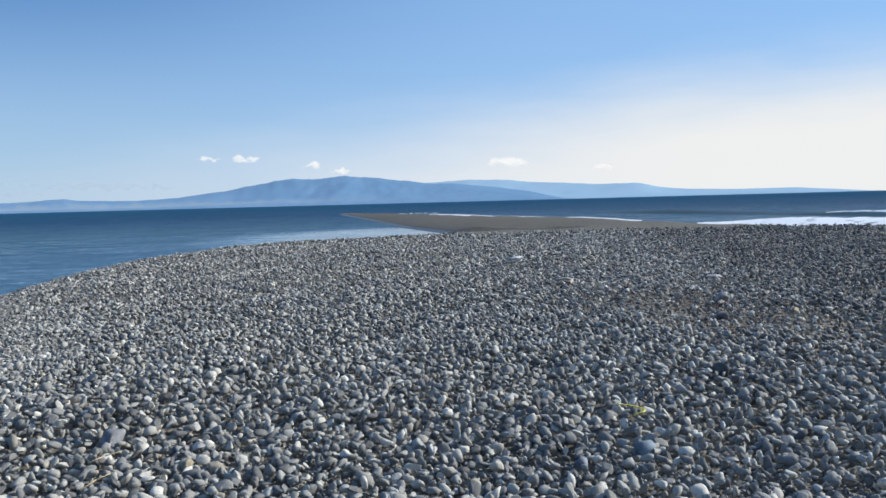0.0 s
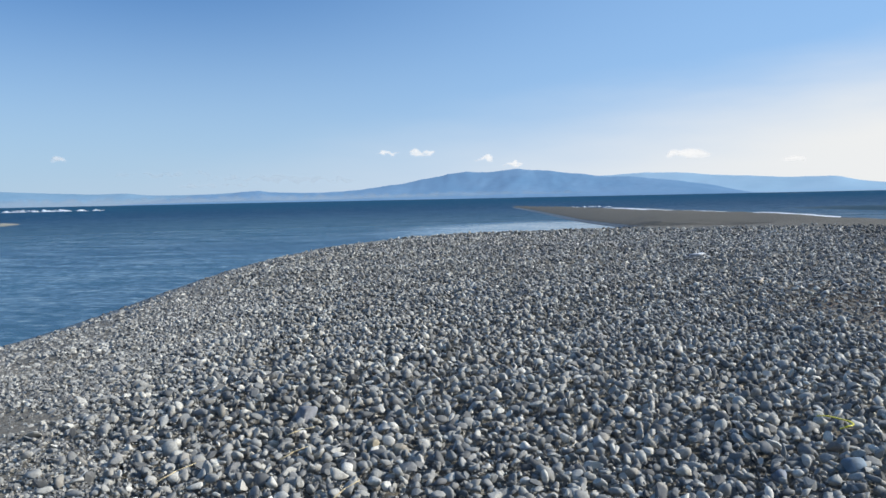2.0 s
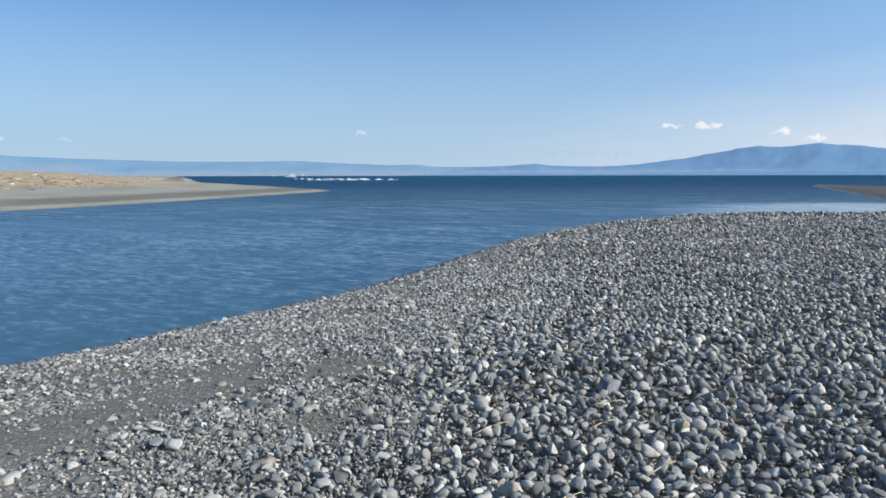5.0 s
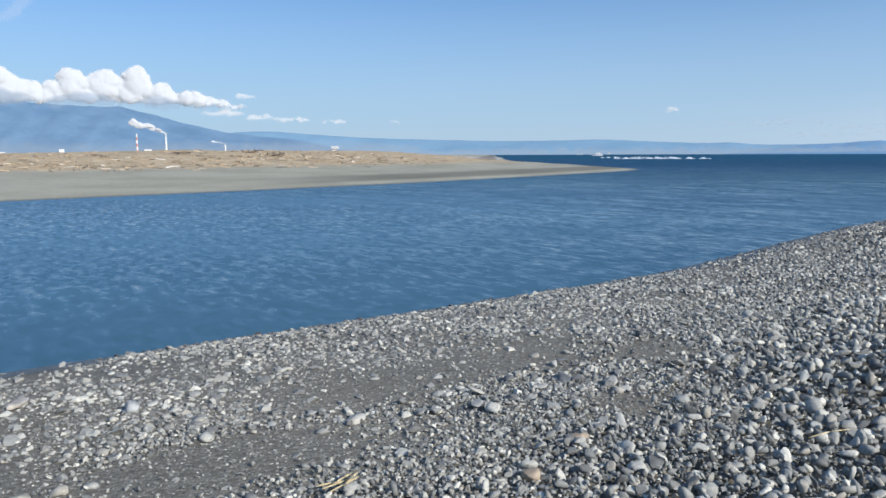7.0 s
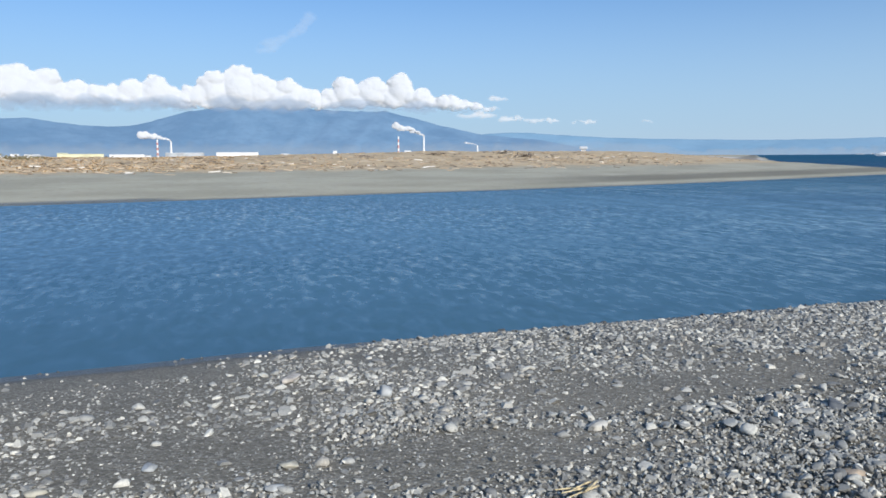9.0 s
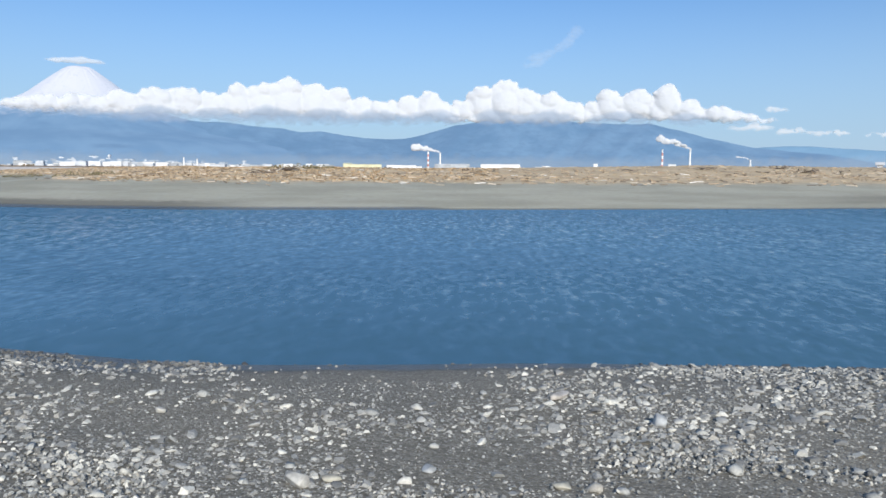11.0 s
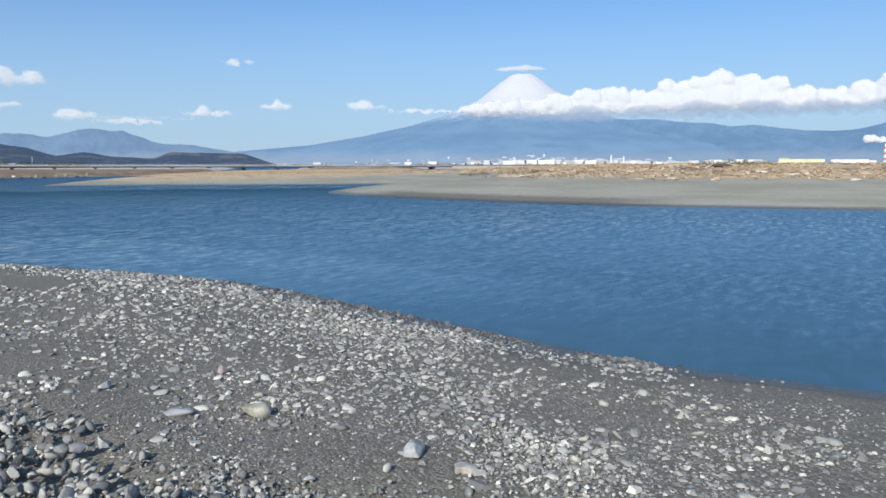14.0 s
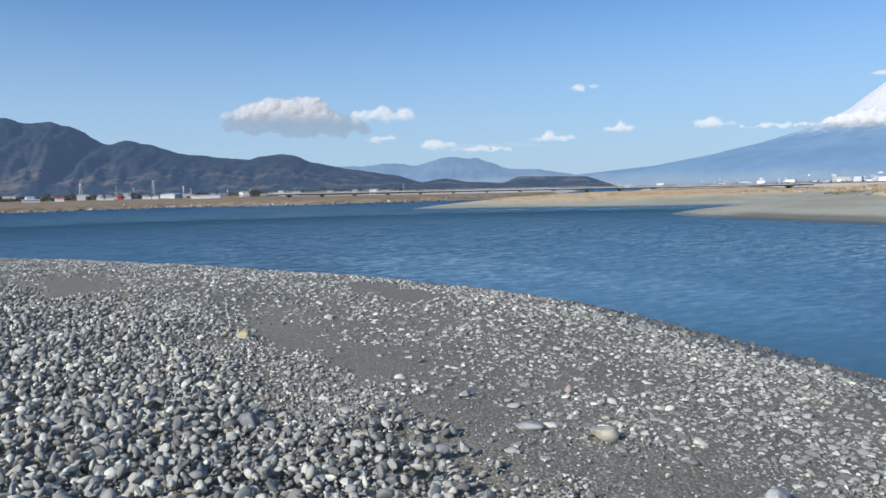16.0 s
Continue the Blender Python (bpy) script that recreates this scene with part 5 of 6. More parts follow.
def shrub(az, d, wide, tall, seed):
    """A low rounded bush of many small leaf clumps on short stems."""
    rnd = random.Random(seed)
    p = polar(az, d)
    root = new("shrub")
    tagged(root, "low olive-brown winter shrub in the dry grass", "shrub", "shrubs on the far spit")
    for k in range(4):
        bm = bmesh.new()
        u = (k - 1.5) / 3
        tube(bm, (u * 0.3 * wide, 0, -0.1), (u * wide * 0.8, rnd.uniform(-0.2, 0.2) * wide, tall * 0.7), 0.03, 0.012, 5)
        part("stem", bm, M_LOG_DARK, root)
    vs, fs = [], []
    for k in range(420):
        u = rnd.uniform(-1, 1)
        x, y = u * wide / 2, rnd.gauss(0, 0.22) * wide
        z = tall * rnd.uniform(0.05, 1.0) * math.sqrt(max(0.05, 1 - u * u)) * (0.8 + 0.2 * math.sin(u * 9))
        w, b = 0.09 * rnd.uniform(0.6, 1.4), len(vs)
        for c in range(3):
            vs.append((x + rnd.uniform(-w, w), y + rnd.uniform(-w, w), max(0.0, z + rnd.uniform(-w, w))))
        fs.append((b, b + 1, b + 2))
    crown = new("crown", mesh_from("crown", vs, fs, M_SHRUB, smooth=False))
    crown.parent = root
    root.matrix_basis = pose(p.x, p.y, float(height(p.x, p.y)) - 0.03, 0, 0, az)


M_SHRUB = plain("olive_shrub_leaves", (0.19, 0.165, 0.085), 0.9, var=0.4, scale=1.5)
for k, (az, d, wide, tall) in enumerate(((119.3, 74, 4.2, 0.75), (117.6, 78, 3.0, 0.4), (105.0, 66, 4.5, 0.5), (103.2, 68, 3.0, 0.35), (122.5, 80, 3.5, 0.35))):
    shrub(az, d, wide, tall, 300 + k)

# ---- buildings, bridge, stacks ----
M_WHITE = plain("white_wall", (0.72, 0.73, 0.74), 0.7, var=0.12, scale=0.08)
M_CREAM = plain("cream_wall", (0.62, 0.6, 0.4), 0.7, var=0.15, scale=0.08)
M_GREY = plain("grey_wall", (0.36, 0.39, 0.42), 0.8, var=0.2, scale=0.08)
M_ROOF = plain("grey_roof", (0.25, 0.29, 0.34), 0.7, var=0.2, scale=0.1)
M_ROOF_W = plain("pale_roof", (0.5, 0.53, 0.57), 0.7, var=0.12, scale=0.1)
M_RED = plain("red_paint", (0.62, 0.07, 0.05), 0.6, var=0.2, scale=0.1)
# red with distance haze painted into it, for the far chimney bands
M_HAZED_RED = plain("haze_paled_red", (0.50, 0.24, 0.22), 0.7, var=0.2, scale=0.1)
M_PANE = Mat("window_glass", rough=0.1, color=(0.04, 0.06, 0.08)).m
M_CONC = plain("concrete", (0.4, 0.41, 0.42), 0.85, var=0.2, scale=0.2)
M_STEEL = plain("galvanised_steel", (0.5, 0.52, 0.54), 0.5, 0.6, var=0.15, scale=1.0)


def building(az, d, width, deep, tall, wall_mat, roof_mat, label, gable=False, rows=1, name="building", turn=0.0, base=None):
    """A house or factory: walls with a plinth, a roof with eaves and rows of windows on the side that faces the river."""
    root = new(name)
    tagged(root, label, "building", "riverside town")
    bm = bmesh.new()
    box(bm, -width / 2, -deep / 2, -0.5, width / 2, deep / 2, tall, 0.04)
    part("wall", bm, wall_mat, root)
    bm = bmesh.new()
    if gable:
        e, r = 0.04 * width, tall * 0.28
        cs = [(-width / 2 - e, -deep / 2 - e, tall), (width / 2 + e, -deep / 2 - e, tall), (width / 2 + e, deep / 2 + e, tall), (-width / 2 - e, deep / 2 + e, tall), (-width / 2 - e, 0, tall + r), (width / 2 + e, 0, tall + r)]
        v = [bm.verts.new(c) for c in cs]
        for q in ((0, 1, 5, 4), (2, 3, 4, 5), (0, 4, 3), (1, 2, 5), (3, 2, 1, 0)):
            bm.faces.new([v[i] for i in q])
    else:
        box(bm, -width / 2 - 0.3, -deep / 2 - 0.3, tall + 0.004, width / 2 + 0.3, deep / 2 + 0.3, tall + 0.5 + 0.02 * tall, 0.06)
    part("roof", bm, roof_mat, root)
    n = max(2, min(6, int(width / 7)))
    for r in range(rows):
        for k in range(n):
            bm = bmesh.new()
            x, z = width * ((k + 0.5) / n - 0.5), tall * (r + 0.55) / (rows + 0.1)
            box(bm, x - width * 0.28 / n, -deep / 2 - 0.08, z - tall * 0.16 / rows, x + width * 0.28 / n, -deep / 2 - 0.01, z + tall * 0.16 / rows)
            part("window", bm, M_PANE, root)
    p = polar(az, d)
    root.matrix_basis = pose(p.x, p.y, float(height(p.x, p.y)) if base is None else base, 0, 0, az + 180 + turn)
    return root


def deg(d, w):
    return d * radians(w)


def town():
    rnd = random.Random(14)
    # the works across the river
    building(89.6, 1500, deg(1500, 2.9), 40, 8.5, M_WHITE, M_ROOF_W, "long white warehouse behind the driftwood spit", rows=1)
    building(99.9, 900, deg(900, 2.8), 30, 4.4, M_CREAM, M_CREAM, "long low cream-yellow shed behind the spit")
    building(101.0, 905, deg(905, 0.6), 20, 5.0, M_CREAM, M_CREAM, "cream-yellow gabled shed behind the spit", gable=True)
    building(97.0, 1300, deg(1300, 2.2), 40, 5.5, M_WHITE, M_ROOF_W, "long white factory hall behind the spit")
    building(93.2, 1600, deg(1600, 2.6), 40, 9.5, M_GREY, M_ROOF_W, "grey factory hall with a pale roof")
    for az, w, h in ((78.6, 0.9, 9), (76.0, 1.0, 11), (77.2, 0.5, 14), (74.2, 0.5, 8), (84.5, 1.4, 6), (86.2, 0.6, 8), (82.6, 0.3, 14), (70.2, 0.7, 7), (102.8, 0.9, 8), (103.8, 0.5, 9), (105.4, 0.8, 8)):
        building(az, 1800, deg(1800, w), 25, h, M_WHITE, M_ROOF_W, "small white factory building on the plain", rows=1)
    for i in range(34):
        az = rnd.uniform(80, 105)
        building(az, rnd.uniform(1750, 1950), deg(1800, rnd.uniform(0.2, 1.1)), 20, rnd.uniform(3.0, 6.5), rnd.choice((M_WHITE, M_WHITE, M_GREY)), rnd.choice((M_ROOF_W, M_ROOF_W, M_ROOF)), "low pale factory hall on the plain", rows=1, name="factory_hall")
    # the town at the mountain's foot and on its lowest slope
    for i in range(110):
        az = rnd.choice((rnd.uniform(104, 124), rnd.uniform(107, 121), rnd.uniform(108, 118)))
        d = rnd.uniform(1900, 2600)
        tall = d * math.tan(radians(rnd.uniform(0.05, 0.16)))
        wall, roof = rnd.choice(((M_WHITE, M_ROOF_W), (M_WHITE, M_ROOF), (M_GREY, M_ROOF), (M_WHITE, M_ROOF_W)))
        building(az, d, deg(d, rnd.uniform(0.1, 0.4)), rnd.uniform(12, 30), tall, wall, roof, "white building of the town below the snow mountain", gable=rnd.random() < 0.3, rows=rnd.choice((1, 2)), turn=rnd.uniform(-25, 25))
    for i in range(330):
        p = cone_point(rnd.uniform(17.5, 22.5), radians(rnd.choice((rnd.uniform(-36, 40), rnd.uniform(-10, 32)))))
        d, az = math.hypot(p.x, p.y), math.degrees(math.atan2(-p.x, p.y))
        if not 0.04 < math.degrees(math.atan2(p.z - EYE, d)) < 0.28 + 0.2 * rnd.random() ** 3 + 0.3 * math.exp(-((az - 117.8) / 2.6) ** 2):
            continue
        long = rnd.random() < 0.25
        building(az, d, deg(d, rnd.uniform(0.4, 0.9) if long else rnd.uniform(0.08, 0.3)), 20, deg(d, rnd.uniform(0.05, 0.09) if long else rnd.uniform(0.07, 0.16)), rnd.choice((M_WHITE, M_WHITE, M_GREY)), rnd.choice((M_ROOF_W, M_ROOF_W, M_ROOF)),
                 "white building on the lowest slope of the mountain", gable=rnd.random() < 0.3, turn=rnd.uniform(-20, 20), base=p.z - 2)
    # the dense middle of the town, rising a little up the slope
    for i in range(110):
        az, d = rnd.gauss(115.2, 4.6), rnd.uniform(2150, 2680)
        tall = d * math.tan(radians(rnd.uniform(0.05, 0.15) + 0.1 * math.exp(-((az - 117.6) / 2.2) ** 2) * rnd.random()))
        wall, roof = rnd.choice(((M_WHITE, M_ROOF_W), (M_WHITE, M_ROOF), (M_GREY, M_ROOF_W), (M_ROOF_W, M_ROOF)))
        building(az, d, deg(d, rnd.uniform(0.12, 0.5)), rnd.uniform(12, 30), tall, wall, roof, "pale block in the dense middle of the town", gable=rnd.random() < 0.2, rows=rnd.choice((1, 2, 3)), turn=rnd.uniform(-25, 25))
    for i in range(60):
        az, d = rnd.gauss(114.6, 3.6), rnd.uniform(1900, 2150)
        building(az, d, deg(d, rnd.uniform(0.4, 1.1)), rnd.uniform(15, 30), EYE + deg(d, rnd.uniform(0.1, 0.26)), rnd.choice((M_WHITE, M_ROOF_W, M_GREY)), rnd.choice((M_ROOF_W, M_ROOF_W, M_ROOF)), "long pale hall along the foot of the town", rows=1, name="factory_hall", turn=rnd.uniform(-15, 15))
    for i in range(22):
        az, d = rnd.uniform(122, 140), rnd.uniform(1500, 2300)
        building(az, d, deg(d, rnd.uniform(0.15, 0.5)), 14, d * math.tan(radians(rnd.uniform(0.05, 0.22))), rnd.choice((M_WHITE, M_GREY)), rnd.choice((M_ROOF, M_ROOF_W)), "far white house beyond the bridge", turn=rnd.uniform(-25, 25))
    for az, w, h in ((61.5, 0.4, 0.22), (46.0, 0.5, 0.05), (44.6, 0.3, 0.09), (43.9, 0.2, 0.15), (45.2, 0.3, 0.07)):
        building(az, 3900, deg(3900, w), 40, EYE + 3900 * math.tan(radians(h)), M_WHITE, M_ROOF_W, "white harbour building on the far coast")
    # across the river, below the wooded hills
    for az, d, w, h, wall, roof, label in ((167.5, 330, 3.0, 2.3, M_WHITE, M_ROOF_W, "long low white shed on the river bank"), (176.9, 300, 0.9, 3.0, M_WHITE, M_RED, "white shop with a red roof on the bank"), (178.6, 300, 1.6, 2.0, M_WHITE, M_ROOF_W, "white shed on the bank"),
                                          (175.6, 420, 0.8, 5.5, M_WHITE, M_ROOF_W, "white block with a mast on the bank"), (174.0, 340, 1.4, 2.4, M_WHITE, M_ROOF, "white house on the river bank"), (173.2, 345, 0.4, 3.0, M_RED, M_RED, "small red hut on the river bank"),
                                          (171.2, 360, 1.6, 3.4, M_WHITE, M_ROOF, "white house with a grey roof on the bank"), (162.1, 420, 0.7, 4.6, M_WHITE, M_ROOF_W, "white apartment block near the bridge"), (160.9, 420, 0.5, 2.8, M_WHITE, M_ROOF, "white house near the bridge"),
                                          (163.4, 430, 0.8, 2.6, M_GREY, M_ROOF, "grey house near the river bank"), (156.2, 520, 0.6, 4.6, M_WHITE, M_ROOF_W, "white block beyond the bridge"), (154.4, 540, 0.7, 4.8, M_WHITE, M_ROOF_W, "white block beyond the bridge"), (157.6, 520, 0.5, 3.2, M_GREY, M_ROOF, "grey house beyond the bridge"),
                                          (181.5, 320, 1.8, 2.8, M_WHITE, M_ROOF, "white house on the river bank"), (185, 320, 2.0, 3.2, M_GREY, M_ROOF, "grey house on the river bank"), (179.9, 700, 1.2, 9, M_WHITE, M_ROOF_W, "white house on the hillside"), (170.0, 500, 0.9, 3.8, M_WHITE, M_RED, "white house with a red roof")):
        building(az, d * 1.15, deg(d, w * 0.75), 8, h * 0.48, wall, roof, label, gable=rnd.random() < 0.4, rows=1, name="house")
    for i in range(40):
        az, d = rnd.uniform(155, 186), rnd.uniform(400, 700)
        building(az, d, deg(d, rnd.uniform(0.3, 0.8)), 8, rnd.uniform(1.6, 2.9), rnd.choice((M_WHITE, M_GREY)), rnd.choice((M_ROOF, M_ROOF, M_ROOF_W)), "small house below the wooded hills", name="house", gable=rnd.random() < 0.6, turn=rnd.uniform(-25, 25))


town()
building(64.3, 140, 0.8, 0.6, 0.75, M_WHITE, M_ROOF_W, "small white box standing on the driftwood spit", name="box_hut", rows=0)


def fishing_boat(az, d, length, tall):
    """A white boat with a raked hull, a cabin, a wheelhouse and a mast."""
    root = new("fishing_boat")
    tagged(root, "small white fishing boat out in the bay", "boat")
    bm = bmesh.new()
    rings = []
    for t, wide, low in ((0.0, 0.75, 0.0), (0.25, 1.0, -0.1), (0.6, 1.0, -0.1), (0.85, 0.6, 0.0), (1.0, 0.06, 0.25)):
        x, h, w = (t - 0.5) * length, tall * (0.34 + 0.16 * t * t), length * 0.13 * wide
        rings.append([bm.verts.new(c) for c in ((x, -w, h), (x, -w * 0.6, low * tall - 0.1), (x, w * 0.6, low * tall - 0.1), (x, w, h))])
    for a, b in zip(rings, rings[1:]):
        for i in range(4):
            bm.faces.new((a[i], a[(i + 1) % 4], b[(i + 1) % 4], b[i]))
    bm.faces.new(rings[0][::-1])
    bm.faces.new(rings[-1])
    part("hull", bm, M_WHITE, root)
    bm = bmesh.new()
    box(bm, -0.36 * length, -0.09 * length, tall * 0.36, 0.1 * length, 0.09 * length, tall * 0.6, 0.05)
    part("cabin", bm, M_WHITE, root)
    bm = bmesh.new()
    box(bm, -0.3 * length, -0.07 * length, tall * 0.604, -0.08 * length, 0.07 * length, tall * 0.8, 0.05)
    wheelhouse = part("wheelhouse", bm, M_WHITE, root)
    bm = bmesh.new()
    box(bm, -0.27 * length, -0.074 * length, tall * 0.68, -0.11 * length, 0.074 * length, tall * 0.75)
    part("window", bm, M_PANE, wheelhouse)
    bm = bmesh.new()
    tube(bm, (-0.2 * length, 0, tall * 0.8), (-0.2 * length, 0, tall), 0.08, 0.04, 6)
    part("mast", bm, M_STEEL, root)
    p = polar(az, d)
    root.matrix_basis = pose(p.x, p.y, 0.0, 0, 0, az + 180)


fishing_boat(44.8, 900, deg(900, 0.85), 5.2)


def stack(az, el, d, striped, label):
    root = new("chimney_stack")
    tagged(root, label, "chimney", "factory stacks")
    tall = rise(el, d)
    bands = 7
    for i in range(bands):
        bm = bmesh.new()
        tube(bm, (0, 0, tall * i / bands), (0, 0, tall * (i + 1) / bands - 0.004), 2.6 - 1.0 * i / bands, 2.6 - 1.0 * (i + 1) / bands, 14)
        part("band", bm, M_HAZED_RED if striped and i % 2 == 1 else M_WHITE, root, smooth=False)
    bm = bmesh.new()
    tube(bm, (0, 0, tall), (0, 0, tall + 0.8), 2.0, 2.0, 14)
    part("rim", bm, M_STEEL, root)
    p = polar(az, d)
    root.matrix_basis = pose(p.x, p.y, float(height(p.x, p.y)) - 0.2)


stack(95.0, 1.2, 1700, True, "red and white striped factory chimney")
stack(94.1, 1.1, 1705, False, "slim white factory chimney with steam")
stack(77.9, 1.45, 1750, True, "red and white striped factory chimney")
stack(76.0, 1.45, 1755, False, "tall white factory chimney with steam")
stack(72.0, 0.75, 1800, False, "short white chimney with steam")
stack(112.6, 0.6, 1900, False, "white chimney in the town")
stack(111.7, 0.5, 1900, False, "white chimney in the town")
def steam(az0, el0, az1, el1, w0, w1, d, seed, bend=0.0):
    """A plume that leaves a chimney and widens as it drifts."""
    rnd = random.Random(seed)
    lobes = []
    for k in range(26):
        t = k / 25
        w = w0 + (w1 - w0) * t ** 0.8
        lobes.append((az0 + (az1 - az0) * t + rnd.uniform(-0.25, 0.25) * w, el0 + (el1 - el0) * t + bend * math.sin(3.14 * t) + rnd.uniform(-0.35, 0.35) * w, w * rnd.uniform(0.6, 1.0), w * rnd.uniform(0.5, 0.8), w * rnd.uniform(0.4, 0.7), rnd.uniform(-0.1, 0.1)))
    return vapour("white steam drifting from a factory chimney", lobes, d, seed, M_CLOUD, "steam", 0.02, 0.04, blur=0.07)


steam(94.1, 1.16, 96.1, 1.55, 0.09, 0.36, 1700, 71, 0.1)
steam(76.0, 1.52, 78.1, 2.2, 0.10, 0.36, 1750, 72, 0.1)
steam(72.0, 0.8, 72.9, 0.95, 0.05, 0.1, 1800, 73, 0.03)


M_GIRDER = plain("dark_girder_paint", (0.06, 0.065, 0.075), 0.7, var=0.2, scale=0.5)
M_PIER = plain("dark_concrete", (0.10, 0.105, 0.115), 0.85, var=0.3, scale=0.5)


def bridge():
    root = new("road_bridge")
    tagged(root, "long low concrete road bridge on many piers", "bridge")
    a, b = polar(124.5, 318), polar(163.0, 300)
    way = (b - a).normalized()
    length = (b - a).length
    yaw = math.degrees(math.atan2(way.y, way.x))
    bm = bmesh.new()
    box(bm, 0, -3.2, 2.1, length, 3.2, 2.36, 0.05)
    part("deck", bm, M_CONC, root)
    for side in (-2.6, 0, 2.6):
        bm = bmesh.new()
        box(bm, 0, side - 0.2, 1.7, length, side + 0.2, 2.096, 0.03)
        part("girder", bm, M_GIRDER, root, "dark steel girder")
    for side in (-3.0, 2.8):
        bm = bmesh.new()
        box(bm, 0, side, 2.364, length, side + 0.2, 2.5, 0.03)
        part("kerb", bm, M_GREY, root, "grey concrete kerb")
        bm = bmesh.new()
        box(bm, 0, side + 0.05, 2.78, length, side + 0.15, 2.88, 0.02)
        part("handrail", bm, M_STEEL, root, "pale steel handrail")
        for q in range(int(length / 4.2)):
            bm = bmesh.new()
            box(bm, 2 + q * 4.2, side + 0.06, 2.504, 2.12 + q * 4.2, side + 0.14, 2.776)
            part("railing_post", bm, M_STEEL, root)
    k = 8.0
    while k < length:
        bm = bmesh.new()
        box(bm, k - 0.6, -2.8, 1.4, k + 0.6, 2.8, 1.696, 0.05)
        box(bm, k - 0.42, -1.8, -1.0, k + 0.42, 1.8, 1.4, 0.05)
        part("pier", bm, M_PIER, root, "dark concrete pier")
        k += 12.6
    root.matrix_basis = pose(a.x, a.y, -0.95, 0, -0.27, yaw)


bridge()


def pylon(az, base_el, el, d, name="pylon", label="steel lattice power pylon among the houses"):
    root = new(name)
    tagged(root, label, "pylon", "masts and pylons")
    p = polar(az, d)
    z0 = float(height(p.x, p.y)) if base_el <= 0 else rise(base_el, d) - 3
    tall = rise(el, d) - z0
    w = tall * 0.09
    for sx in (-1, 1):
        for sy in (-1, 1):
            bm = bmesh.new()
            tube(bm, (sx * w, sy * w, -0.5), (sx * w * 0.18, sy * w * 0.18, tall), tall * 0.009, tall * 0.006, 5)
            part("leg", bm, M_STEEL, root)
    for i in range(7):
        t0, t1 = i / 7, (i + 1) / 7
        bm = bmesh.new()
        w0, w1 = w * (1 - 0.82 * t0), w * (1 - 0.82 * t1)
        for q in ((-1, -1, 1, -1), (1, -1, 1, 1), (1, 1, -1, 1), (-1, 1, -1, -1)):
            tube(bm, (q[0] * w0, q[1] * w0, tall * t0), (q[2] * w1, q[3] * w1, tall * t1), tall * 0.005, tall * 0.005, 4)
        part("brace", bm, M_STEEL, root)
    for z in (0.72, 0.84, 0.95):
        bm = bmesh.new()
        box(bm, -tall * 0.1, -tall * 0.006, tall * z, tall * 0.1, tall * 0.006, tall * (z + 0.012))
        part("crossarm", bm, M_STEEL, root)
    root.matrix_basis = pose(p.x, p.y, z0, 0, 0, az)


for az, el, d in ((171.0, 1.2, 520), (173.4, 0.85, 540), (169.0, 0.78, 560), (168.5, 0.6, 600), (175.6, 1.3, 440), (172.3, 0.7, 620), (166.0, 0.5, 640), (164.4, 0.5, 660), (161.2, 0.45, 680), (153.2, 0.6, 700)):
    pylon(az, 0, el, d)


M_LEAF = plain("winter_foliage", (0.055, 0.06, 0.035), 0.9, var=0.5, scale=0.5)


def tree(az, d, tall, seed):
    """A small tree: tapered trunk, limbs and a crown of many small leaf clumps."""
    rnd = random.Random(seed)
    p = polar(az, d)
    root = new("tree")
    tagged(root, "small dark evergreen tree among the riverside houses", "tree", "trees of the town bank")
    bm = bmesh.new()
    tube(bm, (0, 0, -0.3), (0, 0, tall * 0.55), tall * 0.035, tall * 0.02, 6)
    for k in range(5):
        a = rnd.uniform(0, 6.28)
        tube(bm, (0, 0, tall * rnd.uniform(0.3, 0.5)), (math.cos(a) * tall * 0.3, math.sin(a) * tall * 0.3, tall * rnd.uniform(0.55, 0.8)), tall * 0.015, tall * 0.006, 5)
    part("trunk", bm, M_LOG_DARK, root)
    vs, fs = [], []
    for k in range(260):
        u = Vector((rnd.gauss(0, 0.2), rnd.gauss(0, 0.2), rnd.gauss(0.62, 0.17))) * tall
        w = tall * rnd.uniform(0.03, 0.07)
        b = len(vs)
        for c in range(3):
            vs.append((u.x + rnd.uniform(-w, w), u.y + rnd.uniform(-w, w), max(0.1, u.z + rnd.uniform(-w, w))))
        fs.append((b, b + 1, b + 2))
    crown = new("crown", mesh_from("crown", vs, fs, M_LEAF, smooth=False))
    crown.parent = root
    root.matrix_basis = pose(p.x, p.y, float(height(p.x, p.y)))


tree_rnd = random.Random(3)
for q in range(70):
    tree(tree_rnd.uniform(154, 187), tree_rnd.uniform(330, 560), tree_rnd.uniform(2.0, 4.4), q)


def thicket():
    """Bare brown riverside scrub behind the bridge."""
    rnd = np.random.default_rng(41)
    vs, fs = [], []
    for k in range(9000):
        az, d = rnd.uniform(122, 168), rnd.uniform(455, 520)
        p = polar(az, d)
        h = rnd.uniform(0.3, 1.9) * (0.6 + 0.4 * math.sin(az * 2.1) * math.sin(az * 0.7))
        b = len(vs)
        for c in range(3):
            vs.append((p.x + rnd.uniform(-0.9, 0.9), p.y + rnd.uniform(-0.9, 0.9), 0.9 + h + rnd.uniform(-0.6, 0.5)))
        fs.append((b, b + 1, b + 2))
    ob = new("riverside_scrub", mesh_from("riverside_scrub", vs, fs, plain("bare_scrub", (0.24, 0.19, 0.135), 0.9, var=0.4, scale=0.2), smooth=False))
    tagged(ob, "bare brown scrub along the water behind the bridge", "scrub", kind="stuff")


thicket()


